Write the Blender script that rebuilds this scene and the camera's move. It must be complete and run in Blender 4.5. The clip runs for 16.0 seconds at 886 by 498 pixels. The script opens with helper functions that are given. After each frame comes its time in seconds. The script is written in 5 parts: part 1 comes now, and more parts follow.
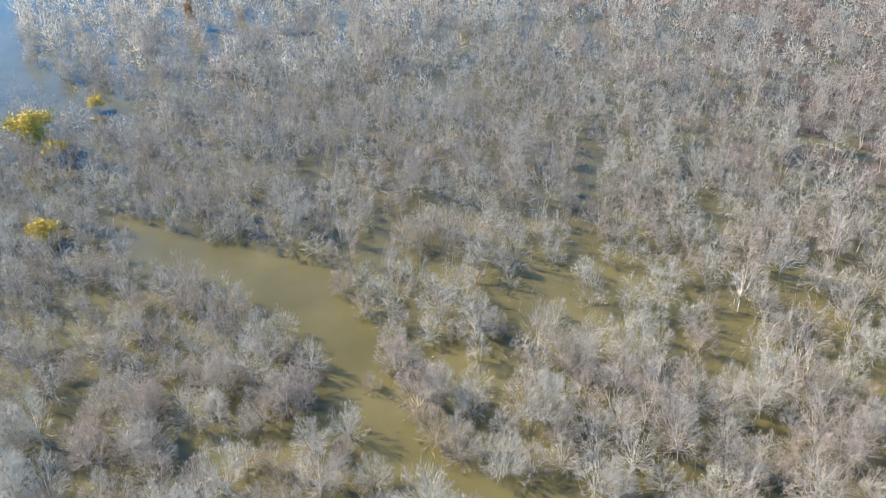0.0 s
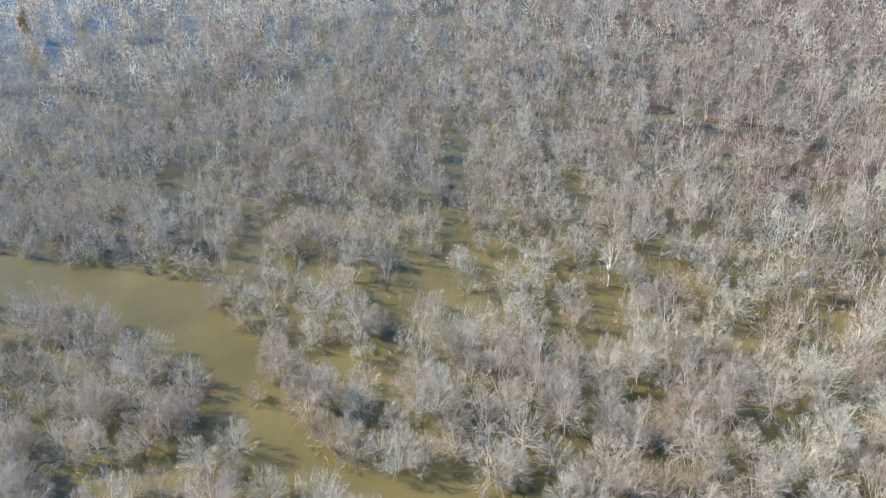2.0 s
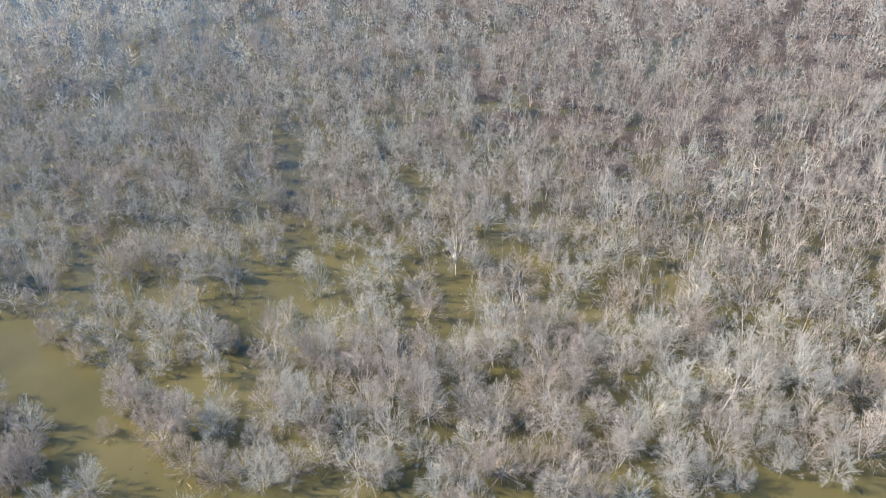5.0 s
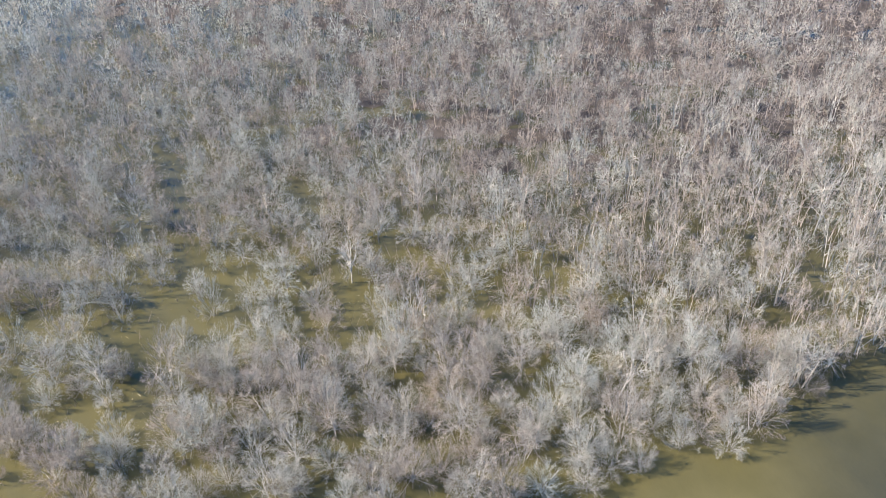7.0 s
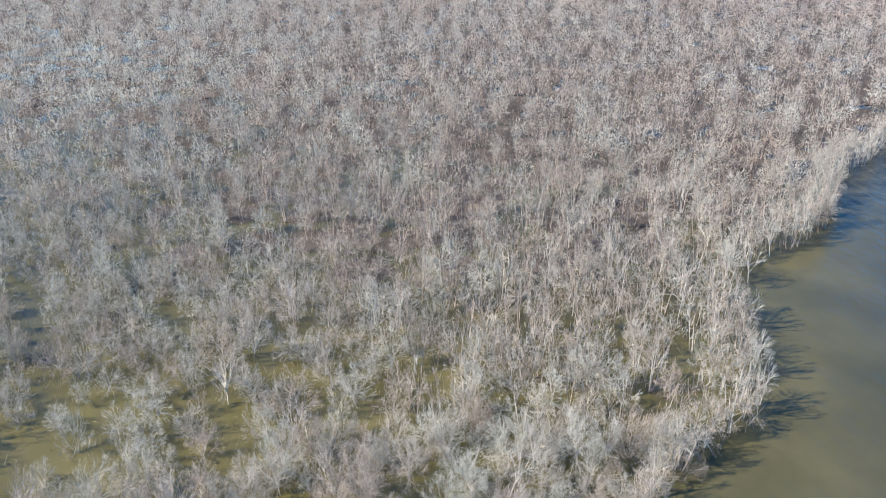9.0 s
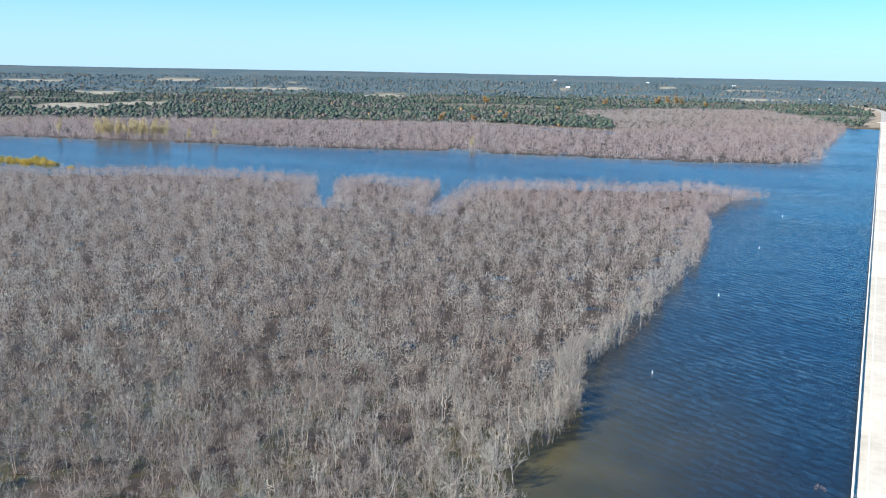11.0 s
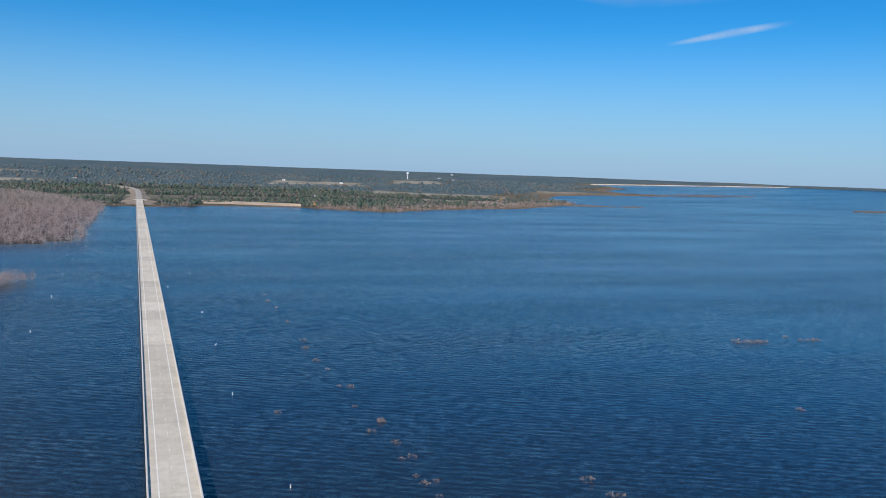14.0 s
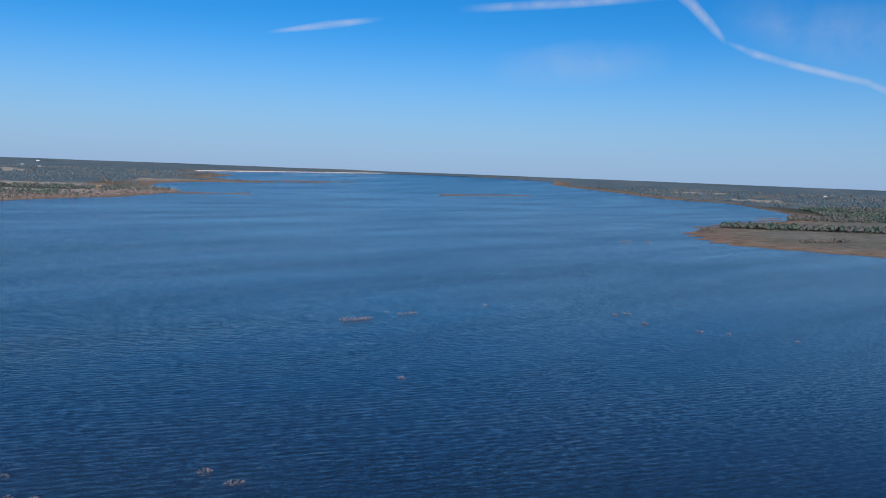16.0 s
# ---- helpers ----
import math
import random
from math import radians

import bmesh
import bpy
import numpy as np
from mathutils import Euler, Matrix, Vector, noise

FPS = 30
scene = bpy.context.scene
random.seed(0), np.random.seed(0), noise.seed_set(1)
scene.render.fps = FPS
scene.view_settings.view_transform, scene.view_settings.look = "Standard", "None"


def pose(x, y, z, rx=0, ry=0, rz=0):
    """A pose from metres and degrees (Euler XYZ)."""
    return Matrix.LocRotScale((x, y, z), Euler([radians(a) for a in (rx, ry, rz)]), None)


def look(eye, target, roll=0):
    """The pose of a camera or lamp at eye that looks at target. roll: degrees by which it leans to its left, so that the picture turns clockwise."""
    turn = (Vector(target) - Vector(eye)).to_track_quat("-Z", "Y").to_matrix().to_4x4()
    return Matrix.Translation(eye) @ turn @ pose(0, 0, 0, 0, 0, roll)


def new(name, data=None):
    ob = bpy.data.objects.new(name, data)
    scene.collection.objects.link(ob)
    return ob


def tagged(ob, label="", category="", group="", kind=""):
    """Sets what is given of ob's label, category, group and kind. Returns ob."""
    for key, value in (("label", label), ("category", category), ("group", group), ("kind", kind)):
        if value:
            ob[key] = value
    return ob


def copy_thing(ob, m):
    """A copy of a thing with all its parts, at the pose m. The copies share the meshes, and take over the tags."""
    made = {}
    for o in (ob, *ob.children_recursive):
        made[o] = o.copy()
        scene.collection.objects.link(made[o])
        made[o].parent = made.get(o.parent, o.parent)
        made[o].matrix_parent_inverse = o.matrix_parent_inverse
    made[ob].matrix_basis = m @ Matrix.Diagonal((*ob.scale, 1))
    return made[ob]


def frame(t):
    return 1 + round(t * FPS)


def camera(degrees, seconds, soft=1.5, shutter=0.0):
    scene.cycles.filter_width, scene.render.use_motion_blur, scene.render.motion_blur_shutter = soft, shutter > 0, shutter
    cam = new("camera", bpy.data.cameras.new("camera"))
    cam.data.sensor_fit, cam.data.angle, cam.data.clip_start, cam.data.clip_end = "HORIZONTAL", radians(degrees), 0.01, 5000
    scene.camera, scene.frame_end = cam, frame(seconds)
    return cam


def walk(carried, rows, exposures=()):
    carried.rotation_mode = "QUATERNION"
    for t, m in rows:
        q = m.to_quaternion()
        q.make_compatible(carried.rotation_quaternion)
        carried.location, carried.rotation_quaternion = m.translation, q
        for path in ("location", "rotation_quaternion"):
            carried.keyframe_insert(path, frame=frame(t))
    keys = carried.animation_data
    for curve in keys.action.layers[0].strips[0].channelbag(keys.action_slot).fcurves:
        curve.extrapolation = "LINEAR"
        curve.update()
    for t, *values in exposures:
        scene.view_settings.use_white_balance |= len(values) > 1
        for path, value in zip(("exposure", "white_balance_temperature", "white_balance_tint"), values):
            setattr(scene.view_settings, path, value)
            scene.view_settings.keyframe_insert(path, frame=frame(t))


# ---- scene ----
# ---- camera: a hovering drone that turns where it stands ----
EYE = 87.0
cam = camera(54.53, 16.0, soft=1.0)
TURNS = [  # seconds, yaw, pitch, roll
    (0, 83.28, -32.70, -2.36),
    (0.5, 83.14, -32.77, -2.30),
    (1, 79.43, -32.99, -2.27),
    (1.5, 76.17, -33.14, -2.22),
    (2, 73.38, -33.26, -2.14),
    (2.5, 70.45, -33.38, -2.03),
    (3, 67.99, -33.47, -1.93),
    (3.5, 65.33, -33.55, -1.78),
    (3.7, 64.58, -33.57, -1.74),
    (5.8, 58.36, -33.71, -1.25),
    (6, 57.42, -33.73, -1.19),
    (6.5, 55.10, -33.81, -1.08),
    (7, 52.70, -33.48, -0.89),
    (7.5, 50.03, -32.49, -0.71),
    (8, 47.44, -31.09, -0.55),
    (8.2, 46.31, -30.31, -0.53),
    (10.3, 36.11, -17.32, 1.02),
    (10.5, 33.78, -15.72, 1.11),
    (11, 26.50, -11.77, 1.08),
    (11.5, 19.05, -7.69, 1.24),
    (12, 9.17, -5.49, 1.47),
    (12.5, -0.00, -5.39, 1.63),
    (13, -6.57, -5.33, 1.80),
    (13.5, -12.74, -5.30, 1.99),
    (14, -19.87, -5.28, 2.06),
    (14.5, -25.87, -5.25, 2.16),
    (15, -32.55, -5.26, 2.20),
    (15.5, -39.12, -5.29, 2.24),
    (16, -45.62, -5.23, 2.20),
]
EXPOSURES = [  # seconds, stops, white point, tint: the drone's camera settles as it turns from the wood to the lake
    (0.0, 1.6, 6900, 11), (3.5, 1.45, 6800, 12), (7.0, 1.41, 6630, 12), (8.2, 1.38, 6570, 11), (10.3, 1.28, 6400, 8), (10.6, 1.0, 6380, 8), (11.0, 0.74, 6350, 8), (11.5, 0.14, 6450, 8), (12.0, -0.12, 6500, 9),
    (13.0, -0.15, 6450, 10), (14.5, -0.2, 6280, 15), (16.0, -0.27, 6130, 19)]
walk(cam, [(t, pose(0, 0, EYE, 90 + pitch, 0, yaw) @ pose(0, 0, 0, 0, 0, roll)) for t, yaw, pitch, roll in TURNS], EXPOSURES)

# ---- sky and sun ----
SUN_EL, SHADOW = radians(36), Vector((0.55, 0.83)).normalized()
world = bpy.data.worlds.new("world")
scene.world = world
world.use_nodes = True
wn = world.node_tree
sky = wn.nodes.new("ShaderNodeTexSky")
sky.sky_type, sky.sun_disc, sky.sun_elevation = "NISHITA", False, SUN_EL
sky.sun_rotation = math.atan2(-SHADOW.x, -SHADOW.y)
sky.air_density, sky.dust_density, sky.ozone_density, sky.altitude = 0.85, 0.3, 1.5, 200
cool = wn.nodes.new("ShaderNodeMix")
cool.data_type, cool.blend_type = "RGBA", "MULTIPLY"
cool.inputs[0].default_value, cool.inputs[7].default_value = 1.0, (0.53, 0.82, 1.05, 1)
tone = wn.nodes.new("ShaderNodeHueSaturation")
tone.inputs["Saturation"].default_value = 1.215
wn.links.new(sky.outputs[0], cool.inputs[6])
wn.links.new(cool.outputs[2], tone.inputs["Color"])
# pale blue haze low over the horizon
facing = wn.nodes.new("ShaderNodeTexCoord")
height = wn.nodes.new("ShaderNodeSeparateXYZ")
wn.links.new(facing.outputs["Generated"], height.inputs[0])
low = wn.nodes.new("ShaderNodeMapRange")
low.interpolation_type = "SMOOTHSTEP"
low.inputs["From Min"].default_value, low.inputs["From Max"].default_value = -0.03, 0.17
low.inputs["To Min"].default_value, low.inputs["To Max"].default_value = 0.9, 0.0
wn.links.new(height.outputs["Z"], low.inputs["Value"])
haze = wn.nodes.new("ShaderNodeMix")
haze.data_type = "RGBA"
haze.inputs[7].default_value = (3.1, 4.65, 6.6, 1)
wn.links.new(low.outputs[0], haze.inputs[0])
wn.links.new(tone.outputs[0], haze.inputs[6])
wn.links.new(haze.outputs[2], wn.nodes["Background"].inputs[0])
wn.nodes["Background"].inputs[1].default_value = 0.112
sun = new("sun", bpy.data.lights.new("sun", "SUN"))
sun.data.energy, sun.data.angle, sun.data.color = 5.0, radians(0.53), (1.0, 0.91, 0.79)
sun.matrix_world = look((-SHADOW.x * 500, -SHADOW.y * 500, 500 * math.tan(SUN_EL)), (0, 0, 0))

# ---- small helpers ----
rng = np.random.default_rng(7)


def squash(x, y, z=0.0):
    """Beyond 2.5 km the land is drawn in towards the eye along its own line of sight, since the view ends at 5 km."""
    x, y, z = np.broadcast_arrays(np.asarray(x, float), np.asarray(y, float), np.asarray(z, float))
    far = np.maximum(np.hypot(x, y), 1e-6)
    near = np.where(far > 2500, 2500 + 2300 * (1 - 2500 / far), far)
    k = near / far
    return x * k, y * k, EYE * (1 - k) + z * k, k


def mesh(name, verts, faces, material, smooth=False, second=None, index=None, tint=None):
    """A mesh from arrays; all faces have the same number of corners. index says which faces take the second material."""
    verts, faces = np.asarray(verts, np.float32), np.asarray(faces, np.int32)
    me = bpy.data.meshes.new(name)
    n = faces.shape[1]
    me.vertices.add(len(verts))
    me.vertices.foreach_set("co", verts.ravel())
    me.loops.add(faces.size)
    me.loops.foreach_set("vertex_index", faces.ravel())
    me.polygons.add(len(faces))
    me.polygons.foreach_set("loop_start", np.arange(0, faces.size, n, dtype=np.int32))
    if smooth:
        me.polygons.foreach_set("use_smooth", np.ones(len(faces), bool))
    me.materials.append(material)
    if second:
        me.materials.append(second)
        me.polygons.foreach_set("material_index", np.asarray(index, np.int32))
    me.update(calc_edges=True)
    if tint is not None:
        me.attributes.new("tint", "FLOAT", "POINT").data.foreach_set("value", np.asarray(tint, np.float32))
    return me


def part(name, bm, material, parent=None, label=""):
    """Links a bmesh as one mesh object under its thing."""
    me = bpy.data.meshes.new(name)
    bm.to_mesh(me)
    bm.free()
    me.materials.append(material)
    ob = new(name, me)
    ob.parent = parent
    return tagged(ob, label)


def box(bm, x0, x1, y0, y1, z0, z1, bevel=0.0):
    made = bmesh.ops.create_cube(bm, size=1.0, matrix=Matrix.Translation(((x0 + x1) / 2, (y0 + y1) / 2, (z0 + z1) / 2)) @ Matrix.Diagonal((x1 - x0, y1 - y0, z1 - z0, 1)))
    if bevel:
        edges = list({e for v in made["verts"] for e in v.link_edges})
        bmesh.ops.bevel(bm, geom=edges, offset=bevel, segments=1, affect="EDGES")
    return bm


def inside(poly, x, y):
    """Which of the points lie inside a polygon."""
    hit = np.zeros(np.shape(x), bool)
    for (ax, ay), (bx, by) in zip(poly, poly[1:] + poly[:1]):
        cross = ((ay > y) != (by > y)) & (x < (bx - ax) * (y - ay) / (by - ay + 1e-12) + ax)
        hit ^= cross
    return hit


def shore(poly, x, y):
    """Signed distance to a polygon: positive outside."""
    best = np.full(np.shape(x), 1e12)
    for (ax, ay), (bx, by) in zip(poly, poly[1:] + poly[:1]):
        dx, dy = bx - ax, by - ay
        s = np.clip(((x - ax) * dx + (y - ay) * dy) / (dx * dx + dy * dy), 0, 1)
        best = np.minimum(best, (x - ax - s * dx) ** 2 + (y - ay - s * dy) ** 2)
    return np.where(inside(poly, x, y), -1, 1) * np.sqrt(best)


WAVES = rng.uniform(0, 6.283, (5, 4))


def wobble(x, y, size):
    """Smooth noise between about -1 and 1."""
    out = 0
    for a, b, c, d in WAVES:
        out = out + np.sin((x * math.cos(a) + y * math.sin(a)) / size * 3.1 + b + 1.3 * np.sin((x * math.sin(c) - y * math.cos(c)) / size * 2.3 + d))
    return out / 3.2


# ---- materials ----
def material(name):
    m = bpy.data.materials.new(name)
    m.use_nodes = True
    return m, m.node_tree, m.node_tree.nodes["Principled BSDF"]


def noise_node(nt, vector, scale, detail=4.0, rough=0.55):
    n = nt.nodes.new("ShaderNodeTexNoise")
    n.inputs["Scale"].default_value, n.inputs["Detail"].default_value, n.inputs["Roughness"].default_value = scale, detail, rough
    nt.links.new(vector, n.inputs["Vector"])
    return n.outputs["Fac"]


def ramp(nt, fac, *stops):
    r = nt.nodes.new("ShaderNodeValToRGB")
    while len(r.color_ramp.elements) < len(stops):
        r.color_ramp.elements.new(0.5)
    for e, (at, c) in zip(r.color_ramp.elements, stops):
        e.position, e.color = at, (*c, 1)
    nt.links.new(fac, r.inputs[0])
    return r.outputs[0]


def blend(nt, fac, a, b, mode="MIX"):
    n = nt.nodes.new("ShaderNodeMix")
    n.data_type, n.blend_type = "RGBA", mode
    for value, socket in ((fac, n.inputs[0]), (a, n.inputs[6]), (b, n.inputs[7])):
        if isinstance(value, (int, float)):
            socket.default_value = value
        elif isinstance(value, tuple):
            socket.default_value = (*value, 1)
        else:
            nt.links.new(value, socket)
    return n.outputs[2]


def position(nt):
    return nt.nodes.new("ShaderNodeNewGeometry").outputs["Position"]


def bump(nt, bsdf, height, strength, distance):
    b = nt.nodes.new("ShaderNodeBump")
    b.inputs["Strength"].default_value, b.inputs["Distance"].default_value = strength, distance
    nt.links.new(height, b.inputs["Height"])
    nt.links.new(b.outputs[0], bsdf.inputs["Normal"])


def varied(name, scale, stops, rough=0.85, fine=None, depth=0.0, much=0.45):
    """A matt surface whose colour wanders between the stops, with finer grain on top."""
    m, nt, b = material(name)
    p = position(nt)
    col = ramp(nt, noise_node(nt, p, scale), *stops)
    if fine:
        grain = noise_node(nt, p, fine, 5)
        col = blend(nt, much, col, ramp(nt, grain, (0.3, (0.45, 0.45, 0.45)), (0.7, (1.35, 1.35, 1.35))), "MULTIPLY")
        if depth:
            bump(nt, b, grain, 0.7, depth)
    nt.links.new(col, b.inputs["Base Color"])
    b.inputs["Roughness"].default_value = rough
    b.inputs["Specular IOR Level"].default_value = 0.25
    return m


def between(nt, value, low, high):
    n = nt.nodes.new("ShaderNodeMapRange")
    n.interpolation_type = "SMOOTHSTEP"
    n.inputs["From Min"].default_value, n.inputs["From Max"].default_value = low, high
    nt.links.new(value, n.inputs["Value"])
    return n.outputs[0]


def one_of(nt):
    """A number between 0 and 1 for each tree: its own tint within a stand, or the object's random number."""
    own = nt.nodes.new("ShaderNodeAttribute")
    own.attribute_name = "tint"
    info = nt.nodes.new("ShaderNodeObjectInfo")
    total = nt.nodes.new("ShaderNodeMath")
    nt.links.new(own.outputs["Fac"], total.inputs[0])
    nt.links.new(info.outputs["Random"], total.inputs[1])
    turn = nt.nodes.new("ShaderNodeMath")
    turn.operation = "FRACT"
    nt.links.new(total.outputs[0], turn.inputs[0])
    return turn.outputs[0]


def twig_material(name, loose, pale):
    """Bare twigs, each tree with its own colour: silver grey and rosy by the near shore, pinkish brown where willows give way to other trees further off."""
    m, nt, b = material(name)
    p = position(nt)
    tree = one_of(nt)
    drift = nt.nodes.new("ShaderNodeMath")
    drift.operation, drift.inputs[1].default_value = "MULTIPLY_ADD", 0.75
    patch = nt.nodes.new("ShaderNodeMapRange")
    patch.inputs["From Min"].default_value, patch.inputs["From Max"].default_value = 0.3, 0.7
    patch.inputs["To Min"].default_value, patch.inputs["To Max"].default_value = -0.15, 0.4
    nt.links.new(noise_node(nt, p, 0.035, 2), patch.inputs["Value"])
    nt.links.new(tree, drift.inputs[0])
    nt.links.new(patch.outputs[0], drift.inputs[2])
    grey = ramp(nt, drift.outputs[0], (0.0, (0.437, 0.429, 0.367)), (0.25, (0.351, 0.339, 0.292)), (0.45, (0.399, 0.377, 0.322)), (0.62, (0.351, 0.306, 0.260)), (0.8, (0.309, 0.253, 0.208)), (1.0, (0.370, 0.325, 0.278)))
    brown = ramp(nt, drift.outputs[0], (0.0, (0.437, 0.418, 0.362)), (0.3, (0.362, 0.329, 0.284)), (0.6, (0.368, 0.313, 0.265)), (0.8, (0.307, 0.247, 0.203)), (1.0, (0.372, 0.325, 0.275)))
    red = ramp(nt, drift.outputs[0], (0.0, (0.420, 0.373, 0.349)), (0.4, (0.386, 0.313, 0.284)), (0.7, (0.368, 0.285, 0.250)), (1.0, (0.416, 0.328, 0.297)))
    north = nt.nodes.new("ShaderNodeSeparateXYZ")
    nt.links.new(p, north.inputs[0])
    col = blend(nt, between(nt, north.outputs["Y"], 150, 340), grey, blend(nt, between(nt, north.outputs["Y"], 330, 620), brown, red))
    grain = ramp(nt, noise_node(nt, p, 1.3, 3), (0.3, (0.75, 0.75, 0.75)), (0.7, (1.2, 1.2, 1.2)))
    one = nt.nodes.new("ShaderNodeNewGeometry")
    lot = ramp(nt, one.outputs["Random Per Island"], (0.0, (0.82, 0.82, 0.82)), (1.0, (1.18, 1.18, 1.18)))
    shade = blend(nt, 1.0, blend(nt, 0.8, blend(nt, 0.6, col, grain, "MULTIPLY"), lot, "MULTIPLY"), (pale, pale, pale), "MULTIPLY")
    nt.links.new(shade, b.inputs["Base Color"])
    b.inputs["Roughness"].default_value = 0.8
    b.inputs["Specular IOR Level"].default_value = 0.25
    # a translucent share evens out the lit and shaded sides of the twigs
    beyond = nt.nodes.new("ShaderNodeBsdfTranslucent")
    nt.links.new(shade, beyond.inputs["Color"])
    mix = nt.nodes.new("ShaderNodeMixShader")
    mix.inputs[0].default_value = loose
    nt.links.new(b.outputs[0], mix.inputs[1])
    nt.links.new(beyond.outputs[0], mix.inputs[2])
    nt.links.new(mix.outputs[0], nt.nodes["Material Output"].inputs[0])
    return m


# far copy: same twig colours brightened and more translucent, which softens their shade
TWIG, FAR_TWIG = twig_material("bare_twigs", 0.12, 1.0), twig_material("brightened_far_twigs", 0.42, 1.34)
BARK = varied("pale_bark", 0.2, ((0.3, (0.28, 0.245, 0.21)), (0.5, (0.42, 0.385, 0.34)), (0.72, (0.56, 0.53, 0.48))), 0.8, 3.0)
DUSK_BARK = varied("grey_brown_bark", 0.2, ((0.3, (0.24, 0.19, 0.16)), (0.7, (0.40, 0.345, 0.30))), 0.85, 2.0)


def leaf_material(name, *stops):
    """Leaves of a far wood: one colour for each tree, drifting with the ground it stands on."""
    m, nt, b = material(name)
    p = position(nt)
    drift = nt.nodes.new("ShaderNodeMath")
    drift.operation, drift.inputs[1].default_value = "MULTIPLY_ADD", 0.6
    patch = nt.nodes.new("ShaderNodeMapRange")
    patch.inputs["From Min"].default_value, patch.inputs["From Max"].default_value = 0.3, 0.7
    patch.inputs["To Min"].default_value, patch.inputs["To Max"].default_value = -0.1, 0.5
    nt.links.new(noise_node(nt, p, 0.004, 3), patch.inputs["Value"])
    nt.links.new(one_of(nt), drift.inputs[0])
    nt.links.new(patch.outputs[0], drift.inputs[2])
    grain = ramp(nt, noise_node(nt, p, 0.5, 4), (0.3, (0.6, 0.6, 0.6)), (0.7, (1.35, 1.35, 1.35)))
    nt.links.new(blend(nt, 0.7, ramp(nt, drift.outputs[0], *stops), grain, "MULTIPLY"), b.inputs["Base Color"])
    b.inputs["Roughness"].default_value = 0.9
    b.inputs["Specular IOR Level"].default_value = 0.2
    return m


GREEN = leaf_material("evergreen_leaves", (0.0, (0.044, 0.078, 0.068)), (0.25, (0.058, 0.095, 0.074)), (0.45, (0.079, 0.112, 0.081)), (0.6, (0.104, 0.125, 0.091)), (0.74, (0.119, 0.117, 0.112)), (0.88, (0.150, 0.138, 0.129)), (1.0, (0.167, 0.133, 0.098)))
GREY_WOOD = varied("far_leafless_wood", 0.02, ((0.3, (0.11, 0.098, 0.08)), (0.55, (0.15, 0.132, 0.108)), (0.75, (0.18, 0.15, 0.122))), 0.95, 0.15)
# blue of distance haze is mixed into these leaf colours
HAZY = leaf_material("haze_tinted_woods", (0.0, (0.068, 0.109, 0.124)), (0.4, (0.088, 0.132, 0.144)), (0.7, (0.113, 0.147, 0.151)), (1.0, (0.142, 0.155, 0.156)))
# dark greens that stand in for the shade between far crowns
GAP_SHADE = varied("shade_between_crowns", 0.02, ((0.3, (0.042, 0.058, 0.046)), (0.7, (0.068, 0.08, 0.06))), 0.95, 0.2)
GOLD = varied("yellow_leaves", 0.5, ((0.3, (0.50, 0.37, 0.06)), (0.7, (0.64, 0.50, 0.13))), 0.8, 4.0)
CREAM = varied("cream_leaves", 0.3, ((0.3, (0.50, 0.40, 0.20)), (0.7, (0.66, 0.57, 0.34))), 0.85, 3.0)
RUST = varied("rust_leaves", 0.5, ((0.3, (0.29, 0.165, 0.06)), (0.7, (0.40, 0.25, 0.10))), 0.85, 4.0)
REED = varied("dry_reeds", 0.3, ((0.3, (0.20, 0.12, 0.07)), (0.7, (0.34, 0.23, 0.15))), 0.9, 3.0)
CONCRETE = varied("deck_concrete", 0.09, ((0.3, (0.57, 0.515, 0.41)), (0.5, (0.67, 0.61, 0.49)), (0.7, (0.72, 0.655, 0.53))), 0.85, 0.6, 0.0, 0.3)


def slab_material():
    """Deck concrete: each pour a little lighter or darker, with faint tyre-worn streaks along the lanes."""
    m, nt, b = material("deck_slabs")
    p = position(nt)
    col = ramp(nt, noise_node(nt, p, 0.09), (0.3, (0.62, 0.56, 0.44)), (0.5, (0.71, 0.645, 0.515)), (0.7, (0.76, 0.695, 0.56)))
    pour = ramp(nt, nt.nodes.new("ShaderNodeObjectInfo").outputs["Random"], (0.0, (0.86, 0.86, 0.86)), (1.0, (1.08, 1.08, 1.08)))
    long = nt.nodes.new("ShaderNodeMapping")
    long.inputs["Scale"].default_value = (1.0, 0.02, 1.0)
    nt.links.new(p, long.inputs["Vector"])
    worn = ramp(nt, noise_node(nt, long.outputs[0], 0.7, 3), (0.35, (0.84, 0.84, 0.84)), (0.65, (1.08, 1.08, 1.08)))
    spots = ramp(nt, noise_node(nt, p, 0.5, 5), (0.3, (0.8, 0.8, 0.8)), (0.6, (1.05, 1.05, 1.05)))
    nt.links.new(blend(nt, 0.5, blend(nt, 0.25, blend(nt, 1.0, col, pour, "MULTIPLY"), worn, "MULTIPLY"), spots, "MULTIPLY"), b.inputs["Base Color"])
    b.inputs["Roughness"].default_value = 0.85
    return m


